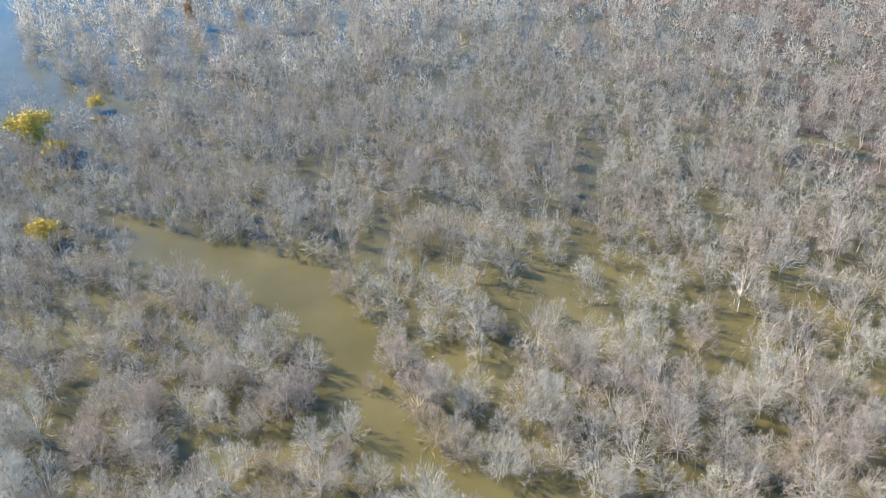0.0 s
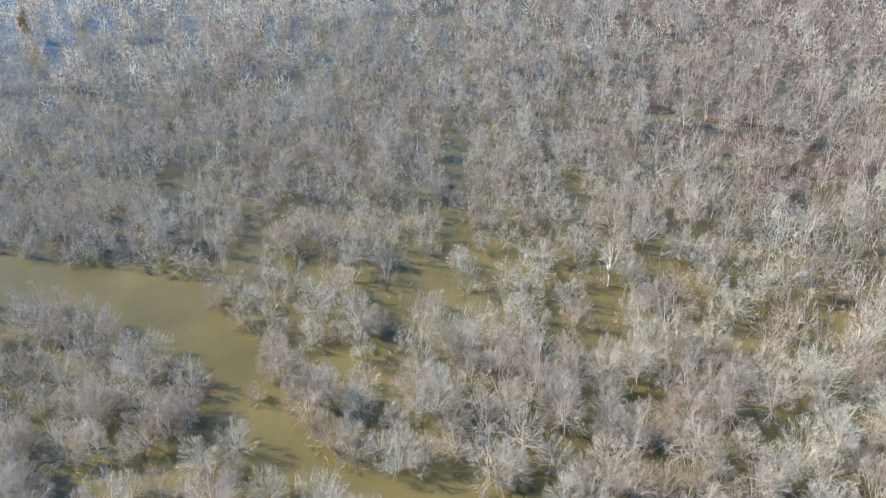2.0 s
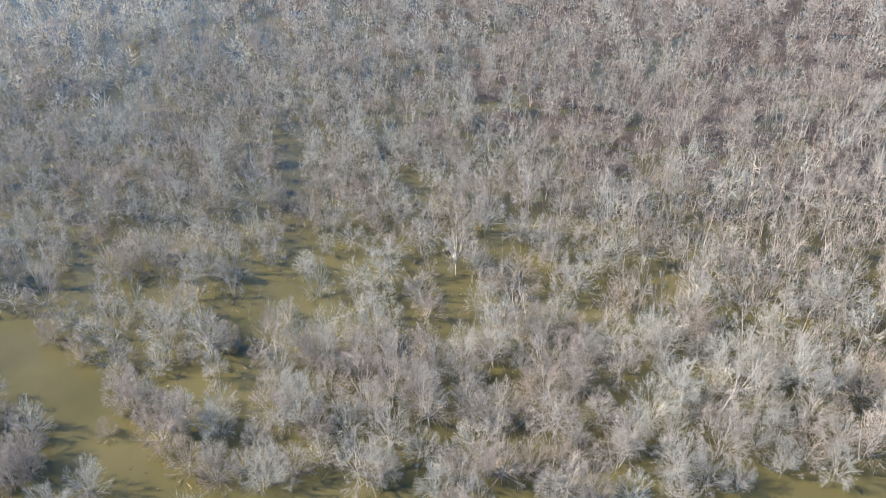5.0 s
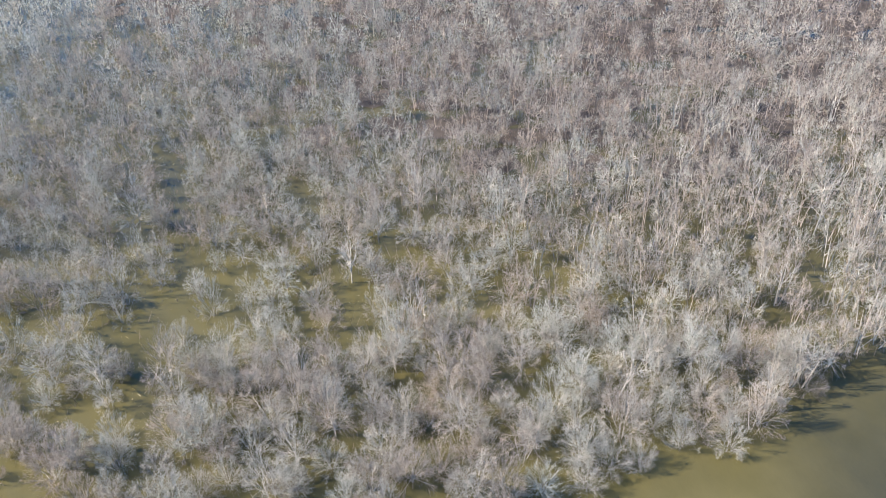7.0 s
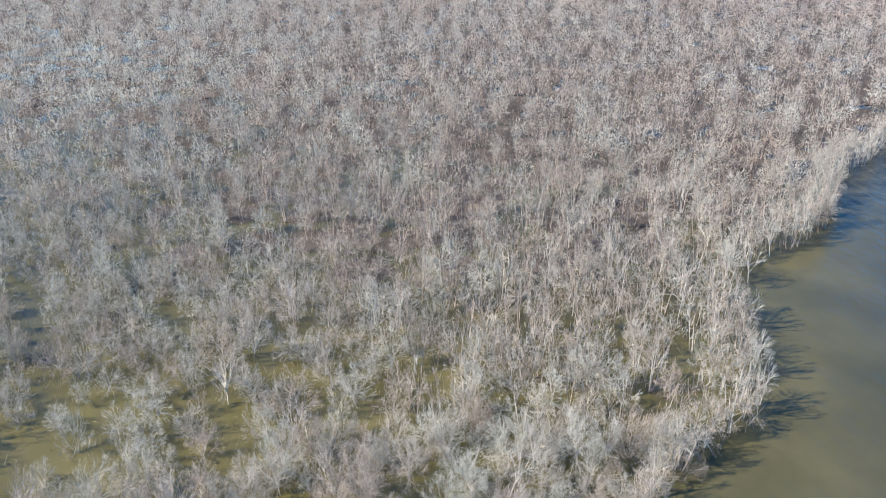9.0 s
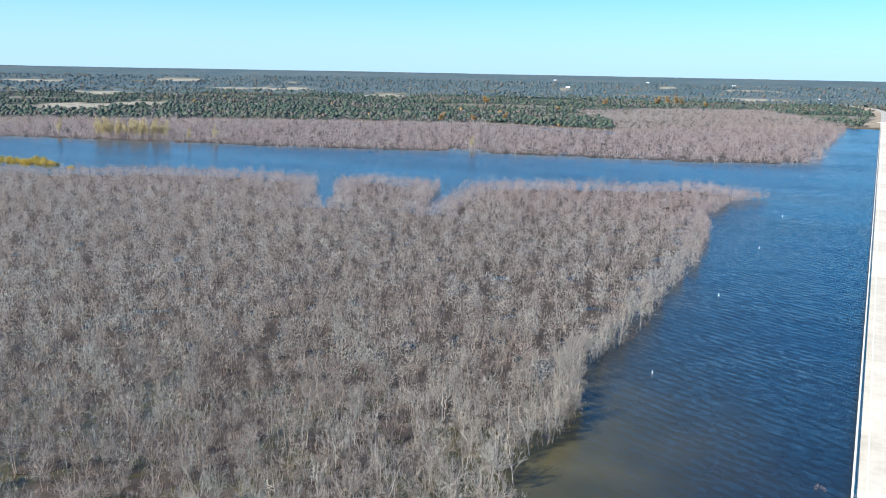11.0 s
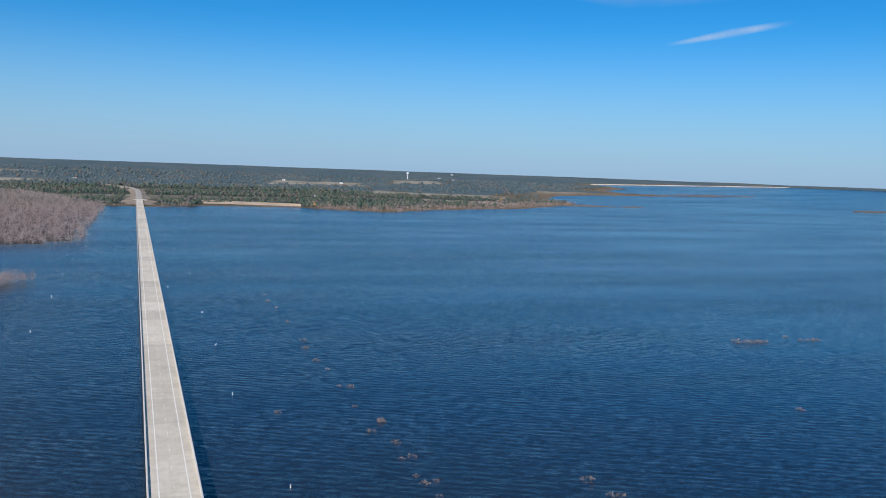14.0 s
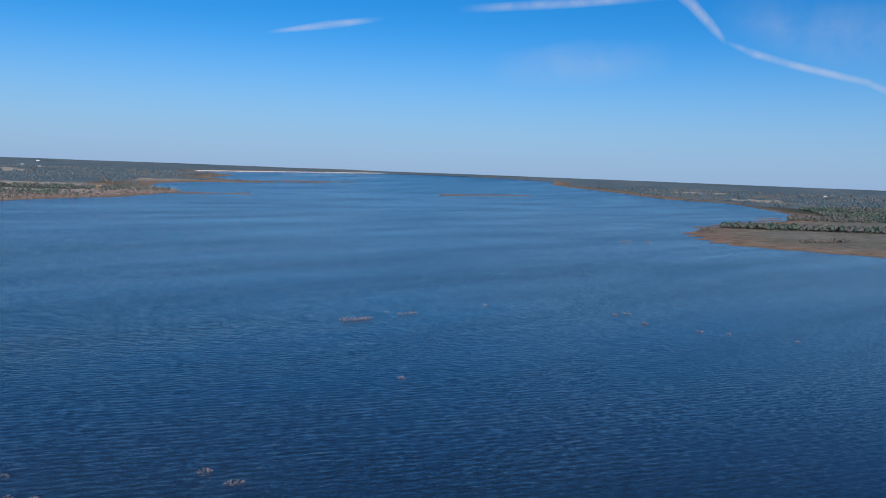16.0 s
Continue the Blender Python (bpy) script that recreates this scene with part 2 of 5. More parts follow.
SLAB = slab_material()
RAILING = varied("rail_concrete", 0.1, ((0.3, (0.70, 0.66, 0.59)), (0.7, (0.78, 0.74, 0.67))), 0.8, 2.0, 0.0, 0.2)
PAINT = varied("white_line_paint", 0.3, ((0.3, (0.86, 0.83, 0.74)), (0.7, (0.92, 0.89, 0.80))), 0.6)
ASPHALT = varied("road_surface", 0.05, ((0.3, (0.42, 0.39, 0.34)), (0.7, (0.50, 0.46, 0.40))), 0.9, 1.0)
SAND = varied("beach_sand", 0.02, ((0.3, (0.48, 0.37, 0.26)), (0.7, (0.58, 0.47, 0.34))), 0.95, 0.3)
VERGE = varied("bare_verge", 0.03, ((0.3, (0.20, 0.16, 0.11)), (0.5, (0.33, 0.27, 0.20)), (0.7, (0.42, 0.35, 0.26))), 0.95, 0.2)
WHITE = varied("white_plastic", 1.0, ((0.3, (0.78, 0.78, 0.76)), (0.7, (0.84, 0.84, 0.82))), 0.5, 8.0)
DARK = varied("black_band", 1.0, ((0.3, (0.03, 0.03, 0.03)), (0.7, (0.05, 0.05, 0.05))), 0.6)
METAL = varied("white_steel", 0.3, ((0.3, (0.70, 0.72, 0.74)), (0.7, (0.78, 0.80, 0.82))), 0.5)


def water_material():
    m, nt, b = material("lake_water")
    p = position(nt)
    shallow = nt.nodes.new("ShaderNodeAttribute")
    shallow.attribute_name = "shallow"
    shoal = nt.nodes.new("ShaderNodeMapRange")
    shoal.inputs["From Min"].default_value, shoal.inputs["From Max"].default_value = 1.0, 0.0
    nt.links.new(shallow.outputs["Fac"], shoal.inputs["Value"])
    silt = ramp(nt, noise_node(nt, p, 0.05, 4), (0.35, (0.074, 0.065, 0.023)), (0.65, (0.11, 0.095, 0.04)))
    deep = ramp(nt, noise_node(nt, p, 0.004, 4), (0.35, (0.012, 0.021, 0.033)), (0.65, (0.016, 0.027, 0.042)))
    nt.links.new(blend(nt, shoal.outputs[0], silt, deep), b.inputs["Base Color"])
    b.inputs["IOR"].default_value = 1.33
    chop = nt.nodes.new("ShaderNodeMapRange")
    chop.inputs["To Min"].default_value, chop.inputs["To Max"].default_value = 0.18, 0.185
    nt.links.new(shoal.outputs[0], chop.inputs["Value"])
    # calm and ruffled streaks
    wide = nt.nodes.new("ShaderNodeMapping")
    wide.inputs["Rotation"].default_value, wide.inputs["Scale"].default_value = (0, 0, radians(-25)), (0.22, 1.0, 1.0)
    nt.links.new(p, wide.inputs["Vector"])
    ruffle = nt.nodes.new("ShaderNodeMapRange")
    ruffle.inputs["From Min"].default_value, ruffle.inputs["From Max"].default_value = 0.32, 0.68
    ruffle.inputs["To Min"].default_value, ruffle.inputs["To Max"].default_value = 0.8, 1.22
    nt.links.new(noise_node(nt, wide.outputs[0], 0.011, 5, 0.6), ruffle.inputs["Value"])
    streak = nt.nodes.new("ShaderNodeMath")
    streak.operation = "MULTIPLY"
    nt.links.new(chop.outputs[0], streak.inputs[0])
    nt.links.new(ruffle.outputs[0], streak.inputs[1])
    nt.links.new(streak.outputs[0], b.inputs["Roughness"])
    # wind ripples tilt the surface; their slope grows in gusty streaks
    turned = nt.nodes.new("ShaderNodeMapping")
    turned.inputs["Rotation"].default_value = (0, 0, radians(25))
    nt.links.new(p, turned.inputs["Vector"])
    stretch = nt.nodes.new("ShaderNodeMapping")
    stretch.inputs["Scale"].default_value = (0.36, 1.0, 1.0)
    nt.links.new(turned.outputs[0], stretch.inputs["Vector"])
    tilt = nt.nodes.new("ShaderNodeTexNoise")
    tilt.inputs["Scale"].default_value, tilt.inputs["Detail"].default_value, tilt.inputs["Roughness"].default_value = 7.0, 2, 0.5
    nt.links.new(stretch.outputs[0], tilt.inputs["Vector"])
    broad = nt.nodes.new("ShaderNodeMapping")
    broad.inputs["Scale"].default_value = (0.3, 1.0, 1.0)
    nt.links.new(p, broad.inputs["Vector"])
    gust = nt.nodes.new("ShaderNodeMapRange")
    gust.inputs["From Min"].default_value, gust.inputs["From Max"].default_value = 0.3, 0.7
    gust.inputs["To Min"].default_value, gust.inputs["To Max"].default_value = 0.25, 1.5
    nt.links.new(noise_node(nt, broad.outputs[0], 0.007, 6), gust.inputs["Value"])
    calm = nt.nodes.new("ShaderNodeMapRange")
    calm.inputs["To Min"].default_value, calm.inputs["To Max"].default_value = 0.35, 1.0
    nt.links.new(shoal.outputs[0], calm.inputs["Value"])
    lee = nt.nodes.new("ShaderNodeAttribute")
    lee.attribute_name = "lee"
    shelter = nt.nodes.new("ShaderNodeMath")
    shelter.operation = "MULTIPLY"
    nt.links.new(calm.outputs[0], shelter.inputs[0])
    nt.links.new(lee.outputs["Fac"], shelter.inputs[1])
    slope = nt.nodes.new("ShaderNodeMath")
    slope.operation = "MULTIPLY"
    nt.links.new(gust.outputs[0], slope.inputs[0])
    nt.links.new(shelter.outputs[0], slope.inputs[1])
    swell = nt.nodes.new("ShaderNodeTexNoise")
    swell.inputs["Scale"].default_value, swell.inputs["Detail"].default_value = 0.8, 2
    nt.links.new(stretch.outputs[0], swell.inputs["Vector"])
    summed = nt.nodes.new("ShaderNodeVectorMath")
    summed.operation = "MULTIPLY_ADD"
    summed.inputs[1].default_value = (0.5, 0.5, 0.5)
    nt.links.new(swell.outputs["Color"], summed.inputs[0])
    nt.links.new(tilt.outputs["Color"], summed.inputs[2])
    off = nt.nodes.new("ShaderNodeVectorMath")
    off.operation = "SUBTRACT"
    off.inputs[1].default_value = (0.75, 0.75, 0.75)
    nt.links.new(summed.outputs[0], off.inputs[0])
    sized = nt.nodes.new("ShaderNodeVectorMath")
    sized.operation = "SCALE"
    nt.links.new(off.outputs[0], sized.inputs[0])
    nt.links.new(slope.outputs[0], sized.inputs["Scale"])
    lay = nt.nodes.new("ShaderNodeVectorMath")
    lay.operation = "MULTIPLY_ADD"
    lay.inputs[1].default_value, lay.inputs[2].default_value = (0.44, 0.75, 0), (0, 0, 1)
    nt.links.new(sized.outputs[0], lay.inputs[0])
    unit = nt.nodes.new("ShaderNodeVectorMath")
    unit.operation = "NORMALIZE"
    # long wave trains that the wind drives across the lake
    train = nt.nodes.new("ShaderNodeMapping")
    train.inputs["Rotation"].default_value = (0, 0, radians(25))
    nt.links.new(p, train.inputs["Vector"])
    crest = nt.nodes.new("ShaderNodeTexWave")
    crest.bands_direction = "Y"
    for key, value in (("Scale", 0.085), ("Distortion", 4.5), ("Detail", 2.0), ("Detail Scale", 0.35)):
        crest.inputs[key].default_value = value
    nt.links.new(train.outputs[0], crest.inputs["Vector"])
    roll = nt.nodes.new("ShaderNodeMath")
    roll.operation = "MULTIPLY_ADD"
    roll.inputs[1].default_value, roll.inputs[2].default_value = 0.06, -0.03
    nt.links.new(crest.outputs["Fac"], roll.inputs[0])
    rough = nt.nodes.new("ShaderNodeMath")
    rough.operation = "MULTIPLY"
    nt.links.new(roll.outputs[0], rough.inputs[0])
    nt.links.new(slope.outputs[0], rough.inputs[1])
    heave = nt.nodes.new("ShaderNodeCombineXYZ")
    nt.links.new(rough.outputs[0], heave.inputs["Y"])
    waved = nt.nodes.new("ShaderNodeVectorMath")
    nt.links.new(lay.outputs[0], waved.inputs[0])
    nt.links.new(heave.outputs[0], waved.inputs[1])
    nt.links.new(waved.outputs[0], unit.inputs[0])
    nt.links.new(unit.outputs[0], b.inputs["Normal"])
    return m


def ground_material():
    """Grass, bare soil and leaf litter, by the cover stored on the sheet: 0 wood, 1 pale field, 2 brown reed bed."""
    m, nt, b = material("land")
    p = position(nt)
    cover = nt.nodes.new("ShaderNodeAttribute")
    cover.attribute_name = "cover"
    wood = ramp(nt, noise_node(nt, p, 0.01), (0.35, (0.05, 0.06, 0.042)), (0.7, (0.085, 0.085, 0.06)))
    field = ramp(nt, noise_node(nt, p, 0.006), (0.35, (0.30, 0.275, 0.215)), (0.7, (0.42, 0.39, 0.325)))
    reed = ramp(nt, noise_node(nt, p, 0.03), (0.35, (0.17, 0.12, 0.08)), (0.7, (0.26, 0.205, 0.145)))
    split = nt.nodes.new("ShaderNodeSeparateColor")
    nt.links.new(cover.outputs["Color"], split.inputs[0])
    col = blend(nt, split.outputs[1], blend(nt, split.outputs[0], wood, field), reed)
    tufts = ramp(nt, noise_node(nt, p, 0.05, 6, 0.65), (0.32, (0.5, 0.52, 0.5)), (0.5, (0.95, 0.95, 0.9)), (0.68, (1.35, 1.3, 1.2)))
    col = blend(nt, 0.75, col, tufts, "MULTIPLY")
    nt.links.new(col, b.inputs["Base Color"])
    b.inputs["Roughness"].default_value = 0.95
    b.inputs["Specular IOR Level"].default_value = 0.1
    return m


WATER, LAND = water_material(), ground_material()

# ---- plan: the lake, the flooded woods, the creek ----
LAKE_NORTH = [(-9000, 900), (-2500, 700), (-1146, 860), (-931, 1130), (-586, 1320), (-347, 1300), (-190, 1560), (-60, 1675), (21, 1655), (135, 1727),
              (311, 1746), (386, 1660), (472, 1610), (590, 1720), (720, 1801), (900, 1900), (1140, 2140), (1250, 2300), (1290, 2600), (1560, 3020)]
LAKE_FAR = [(2000, 3330), (2480, 3520), (2300, 3700), (2450, 4200), (3144, 5048), (3805, 6780), (6500, 9300), (9070, 10986), (10500, 9800), (9000, 7300), (8379, 6330)]
LAKE_EAST = [(5800, 4467), (4170, 2765), (3285, 1893), (3223, 1582), (2418, 999), (1963, 823), (1700, 800), (1427, 751), (1241, 662), (1110, 516), (1124, 461), (1147, 352),
             (1250, 0), (1400, -1500), (0, -2600), (-1800, -1500), (-9000, -600)]
LAKE = LAKE_NORTH + LAKE_FAR + LAKE_EAST
WOOD_SHORE = [(-62, 18), (-56, 40), (-50, 56), (-48, 66), (-46, 75), (-42, 84), (-42, 98), (-39, 115), (-47, 138), (-63, 153), (-66, 169), (-60, 190), (-61, 204), (-72, 235),
              (-68, 256), (-65, 290), (-69, 341), (-68, 407), (-79, 497), (-89, 538), (-86, 606), (-64, 655), (-91, 668), (-119, 688), (-159, 652)]
WOOD_BACK = [(-239, 622), (-270, 592), (-244, 472), (-252, 478), (-291, 580), (-361, 580), (-366, 548), (-311, 462), (-324, 458), (-389, 556), (-471, 546), (-537, 519), (-600, 470), (-660, 470),
             (-640, 350), (-520, 120), (-420, -60), (-335, -115), (-289, -102), (-263, -93), (-246, -80), (-231, -68), (-208, -47), (-202, -52), (-222, -76), (-214, -90),
             (-250, -170), (-130, -125), (-60, -60), (-52, -10)]
WOOD = WOOD_SHORE + WOOD_BACK
CREEK = [(-66, 32), (-75, 15), (-85, 8), (-92, 3), (-103, 1), (-113, 1), (-132, -7), (-139, -15), (-140, -24), (-154, -47), (-147, -49), (-133, -28), (-123, -16), (-112, -9), (-101, -8),
         (-95, -4), (-88, 0), (-80, 1), (-73, 8), (-64, 22)]
FAR_WOOD = [(-1300, 600), (-920, 674), (-704, 741), (-576, 770), (-420, 830), (-407, 877), (-396, 838), (-346, 844), (-176, 880), (-74, 923), (-51, 947), (-53, 1111), (-51, 1411), (-45, 1668),
            (-70, 1745), (-261, 2293), (-444, 2167), (-619, 1869), (-426, 1510), (-347, 1264), (-425, 1261), (-586, 1303), (-931, 1111), (-1400, 780)]
# open pools among the trees: x, y, reach
POOLS = [(-136, 3, 6), (-130, 13, 5), (-118, 45, 6), (-100, 58, 4), (-96, 47, 6), (-98, 21, 4), (-212, 23, 7), (-163, 75, 5), (-169, 55, 5), (-170, -7, 7), (-164, 102, 5), (-88, -27, 5),
         (-142, 38, 4), (-109, 30, 5), (-104, 38, 4), (-116, 22, 5), (-122, 32, 4), (-63, 112, 3), (-72, 92, 3)]


def open_water(x, y):
    """How freely trees may stand: 0 in the creek and pools, 1 in the wood."""
    free = np.where(inside(WOOD, x, y), 1.0, 0.0)
    free[shore(CREEK, x, y) < 2.4] = 0
    for px, py, reach in POOLS:
        free *= np.where(np.hypot(x - px, y - py) < reach * (1 + 0.4 * wobble(x, y, 6)), 0.0, 1.0)
    return free


# pale fields among the far woods: azimuth from and to in degrees, distance from and to
MEADOWS = [(-51.6, -47.4, 1880, 2040), (-47.4, -44.3, 1990, 2110), (-49.5, -47.2, 2700, 2900), (-53.5, -50.0, 4100, 4700), (-44.8, -41.8, 5000, 5600), (-42, -35.0, 3200, 3480),
           (-32.4, -29.0, 2650, 2860), (-37.5, -36, 4400, 5000), (-19.0, -18.2, 3800, 4200), (-13, -11.5, 4900, 5800), (-9.0, -5.2, 4700, 5300), (-8.5, -4.6, 3080, 3220), (8.0, 14.6, 3700, 4300),
           (16.3, 19.5, 4500, 5300), (15.0, 24.5, 2800, 3020), (7.2, 9.6, 3150, 3350), (25.6, 36.5, 3500, 4100), (18, 26.5, 2330, 2400), (28, 33, 2950, 3080), (64, 67, 4100, 4320), (60, 64, 5500, 6000), (71, 75, 3100, 3220)]


def fields(x, y):
    """Pale fields among the far woods, 0 or 1."""
    far = np.hypot(x, y)
    az = np.degrees(np.arctan2(x, y))
    hit = np.zeros(np.shape(x))
    for a0, a1, r0, r1 in MEADOWS:
        hit[(az > a0 + 0.4 * wobble(far, az * 40, 160)) & (az < a1 + 0.4 * wobble(far + 700, az * 40, 160)) & (far > r0 * (0.945 + 0.02 * wobble(az, az + 3, 0.7))) & (far < r1 * (1 + 0.03 * wobble(az, az, 0.9)))] = 1
    meadow = 0.35 * ((x > 1050) & (x < 2350) & (y < 1000) & (y > -400))
    return hit + meadow


def glade(x, y):
    """Grassy clearings in the far woods, 0 to 1."""
    return np.clip((-0.2 - wobble(x * 0.4, y, 170)) / 0.25, 0, 1) * np.clip((shore(LAKE, x, y) - 150) / 150, 0, 1)


def brown_belt(x, y):
    """The reed and scrub belt behind the shore."""
    d = shore(LAKE, x, y)
    east = (x > 900).astype(float)
    return np.clip(1.2 - d / (40 + 150 * (x > 350) * (y > 1500) + 60 * east * (y < 1000) + 90 * (y > 2600) * east), 0, 1)


# ---- the ground and the water, each one sheet to the horizon ----
def polar(angles, radii):
    a, r = np.meshgrid(np.radians(angles), radii, indexing="ij")
    return np.sin(a) * r, np.cos(a) * r


def sheet(n, m):
    i, j = np.meshgrid(np.arange(n), np.arange(m - 1), indexing="ij")
    a, b = i * m + j, (i + 1) % n * m + j
    return np.stack([a, a + 1, b + 1, b], -1).reshape(-1, 4)


angles = np.concatenate([np.arange(-75, 85, 0.8), np.arange(85, 285, 5.0)])
radii = np.concatenate([[1, 150, 300, 450], np.geomspace(500, 22000, 150)])
gx, gy = polar(angles, radii)
sd = shore(LAKE, gx, gy) + 8 * wobble(gx, gy, 90) * np.clip(np.hypot(gx, gy) / 1500, 0, 1)
gz = np.clip(sd * 0.05, -3, 1.5) + np.clip(sd / 900, 0, 1) * (6 + 5 * wobble(gx, gy, 1400))
x, y, z, k = squash(gx, gy, gz)
me = mesh("ground", np.stack([x, y, z], -1).reshape(-1, 3), sheet(len(angles), len(radii)), LAND, True)
cover = me.color_attributes.new("cover", "FLOAT_COLOR", "POINT")
cover.data.foreach_set("color", np.stack([np.maximum(fields(gx, gy), 0.45 * glade(gx, gy)), brown_belt(gx, gy), 0 * gx, 0 * gx + 1], -1).astype(np.float32).ravel())
ground = tagged(new("ground", me), "low wooded land with pale fields round the lake", "land", kind="structure")

angles_w = np.concatenate([np.arange(-125, 85, 1.0), np.arange(85, 235, 5.0)])
radii_w = np.concatenate([[1, 30, 50], np.geomspace(60, 1400, 130), np.geomspace(1500, 22000, 50)])
wx, wy = polar(angles_w, radii_w)
x, y, z, k = squash(wx, wy, 0)
me = mesh("water", np.stack([x, y, z], -1).reshape(-1, 3), sheet(len(angles_w), len(radii_w)), WATER, True)
edge = shore(WOOD, wx, wy) + 6 * wobble(wx, wy, 30)
bay = np.clip(1.2 - np.hypot((wx + 75) / 70, (wy - 30) / 95), 0, 1)
silty = np.maximum(np.maximum(np.clip(0.8 - edge / 7, 0, 0.95 - 0.6 * np.clip((np.hypot(wx, wy) - 140) / 40, 0, 1)), np.clip(0.22 - edge / 300, 0, 1)), np.clip(bay * 2.2, 0, 1))
silty = np.maximum(silty, np.clip(0.9 - edge / 65, 0, 0.8) * np.clip((290 - wy) / 110, 0, 1))
silty = np.maximum(silty, np.clip(0.7 - shore(FAR_WOOD, wx, wy) / 20, 0, 0.7))
me.attributes.new("shallow", "FLOAT", "POINT").data.foreach_set("value", silty.astype(np.float32).ravel())
lee = 1 - 0.6 * np.clip((-60 - wx) / 90, 0, 1) * np.clip((560 - wy) / 100, 0, 1)
me.attributes.new("lee", "FLOAT", "POINT").data.foreach_set("value", lee.astype(np.float32).ravel())
water = tagged(new("water", me), "rippled lake water, olive brown among trees and blue beyond", "water", kind="structure")


# ---- bare trees ----
def spikes(base, tip, width, sides, face=None):
    """Tapering shoots from base to tip points: flat slivers (1 side), turned towards face where it is given, or three-sided spikes."""
    n = len(base)
    along = tip - base
    along /= np.linalg.norm(along, axis=1)[:, None] + 1e-9
    side = np.cross(along, rng.normal(size=(n, 3)) if face is None else face)
    side /= np.linalg.norm(side, axis=1)[:, None] + 1e-9
    w = np.asarray(width)[:, None] / 2
    if sides == 1:
        v = np.stack([base - side * w, base + side * w, tip], 1)
        return v.reshape(-1, 3), np.arange(3 * n).reshape(-1, 3)
    other = np.cross(along, side)
    ring = [base + w * (side * math.cos(a) + other * math.sin(a)) for a in (0, 2.094, 4.189)]
    v = np.stack([*ring, tip], 1).reshape(-1, 3)
    f = np.array([[0, 1, 3], [1, 2, 3], [2, 0, 3]])
    return v, (np.arange(n)[:, None, None] * 4 + f).reshape(-1, 3)


def bunch(*pieces):
    verts, faces, at = [], [], 0
    for v, f in pieces:
        verts.append(v), faces.append(f + at)
        at += len(v)
    return np.concatenate(verts), np.concatenate(faces)


def unit(v):
    return v / (np.linalg.norm(v, axis=1)[:, None] + 1e-9)


def to_dome(base, way, heart, axes):
    """How far it is from each base along its way to the dome round a crown."""
    p, d = (base - heart) / axes, way / axes
    a, b, c = (d * d).sum(1), (p * d).sum(1), (p * p).sum(1) - 1
    return np.maximum((-b + np.sqrt(np.maximum(b * b - a * c, 0))) / a, 0.0)


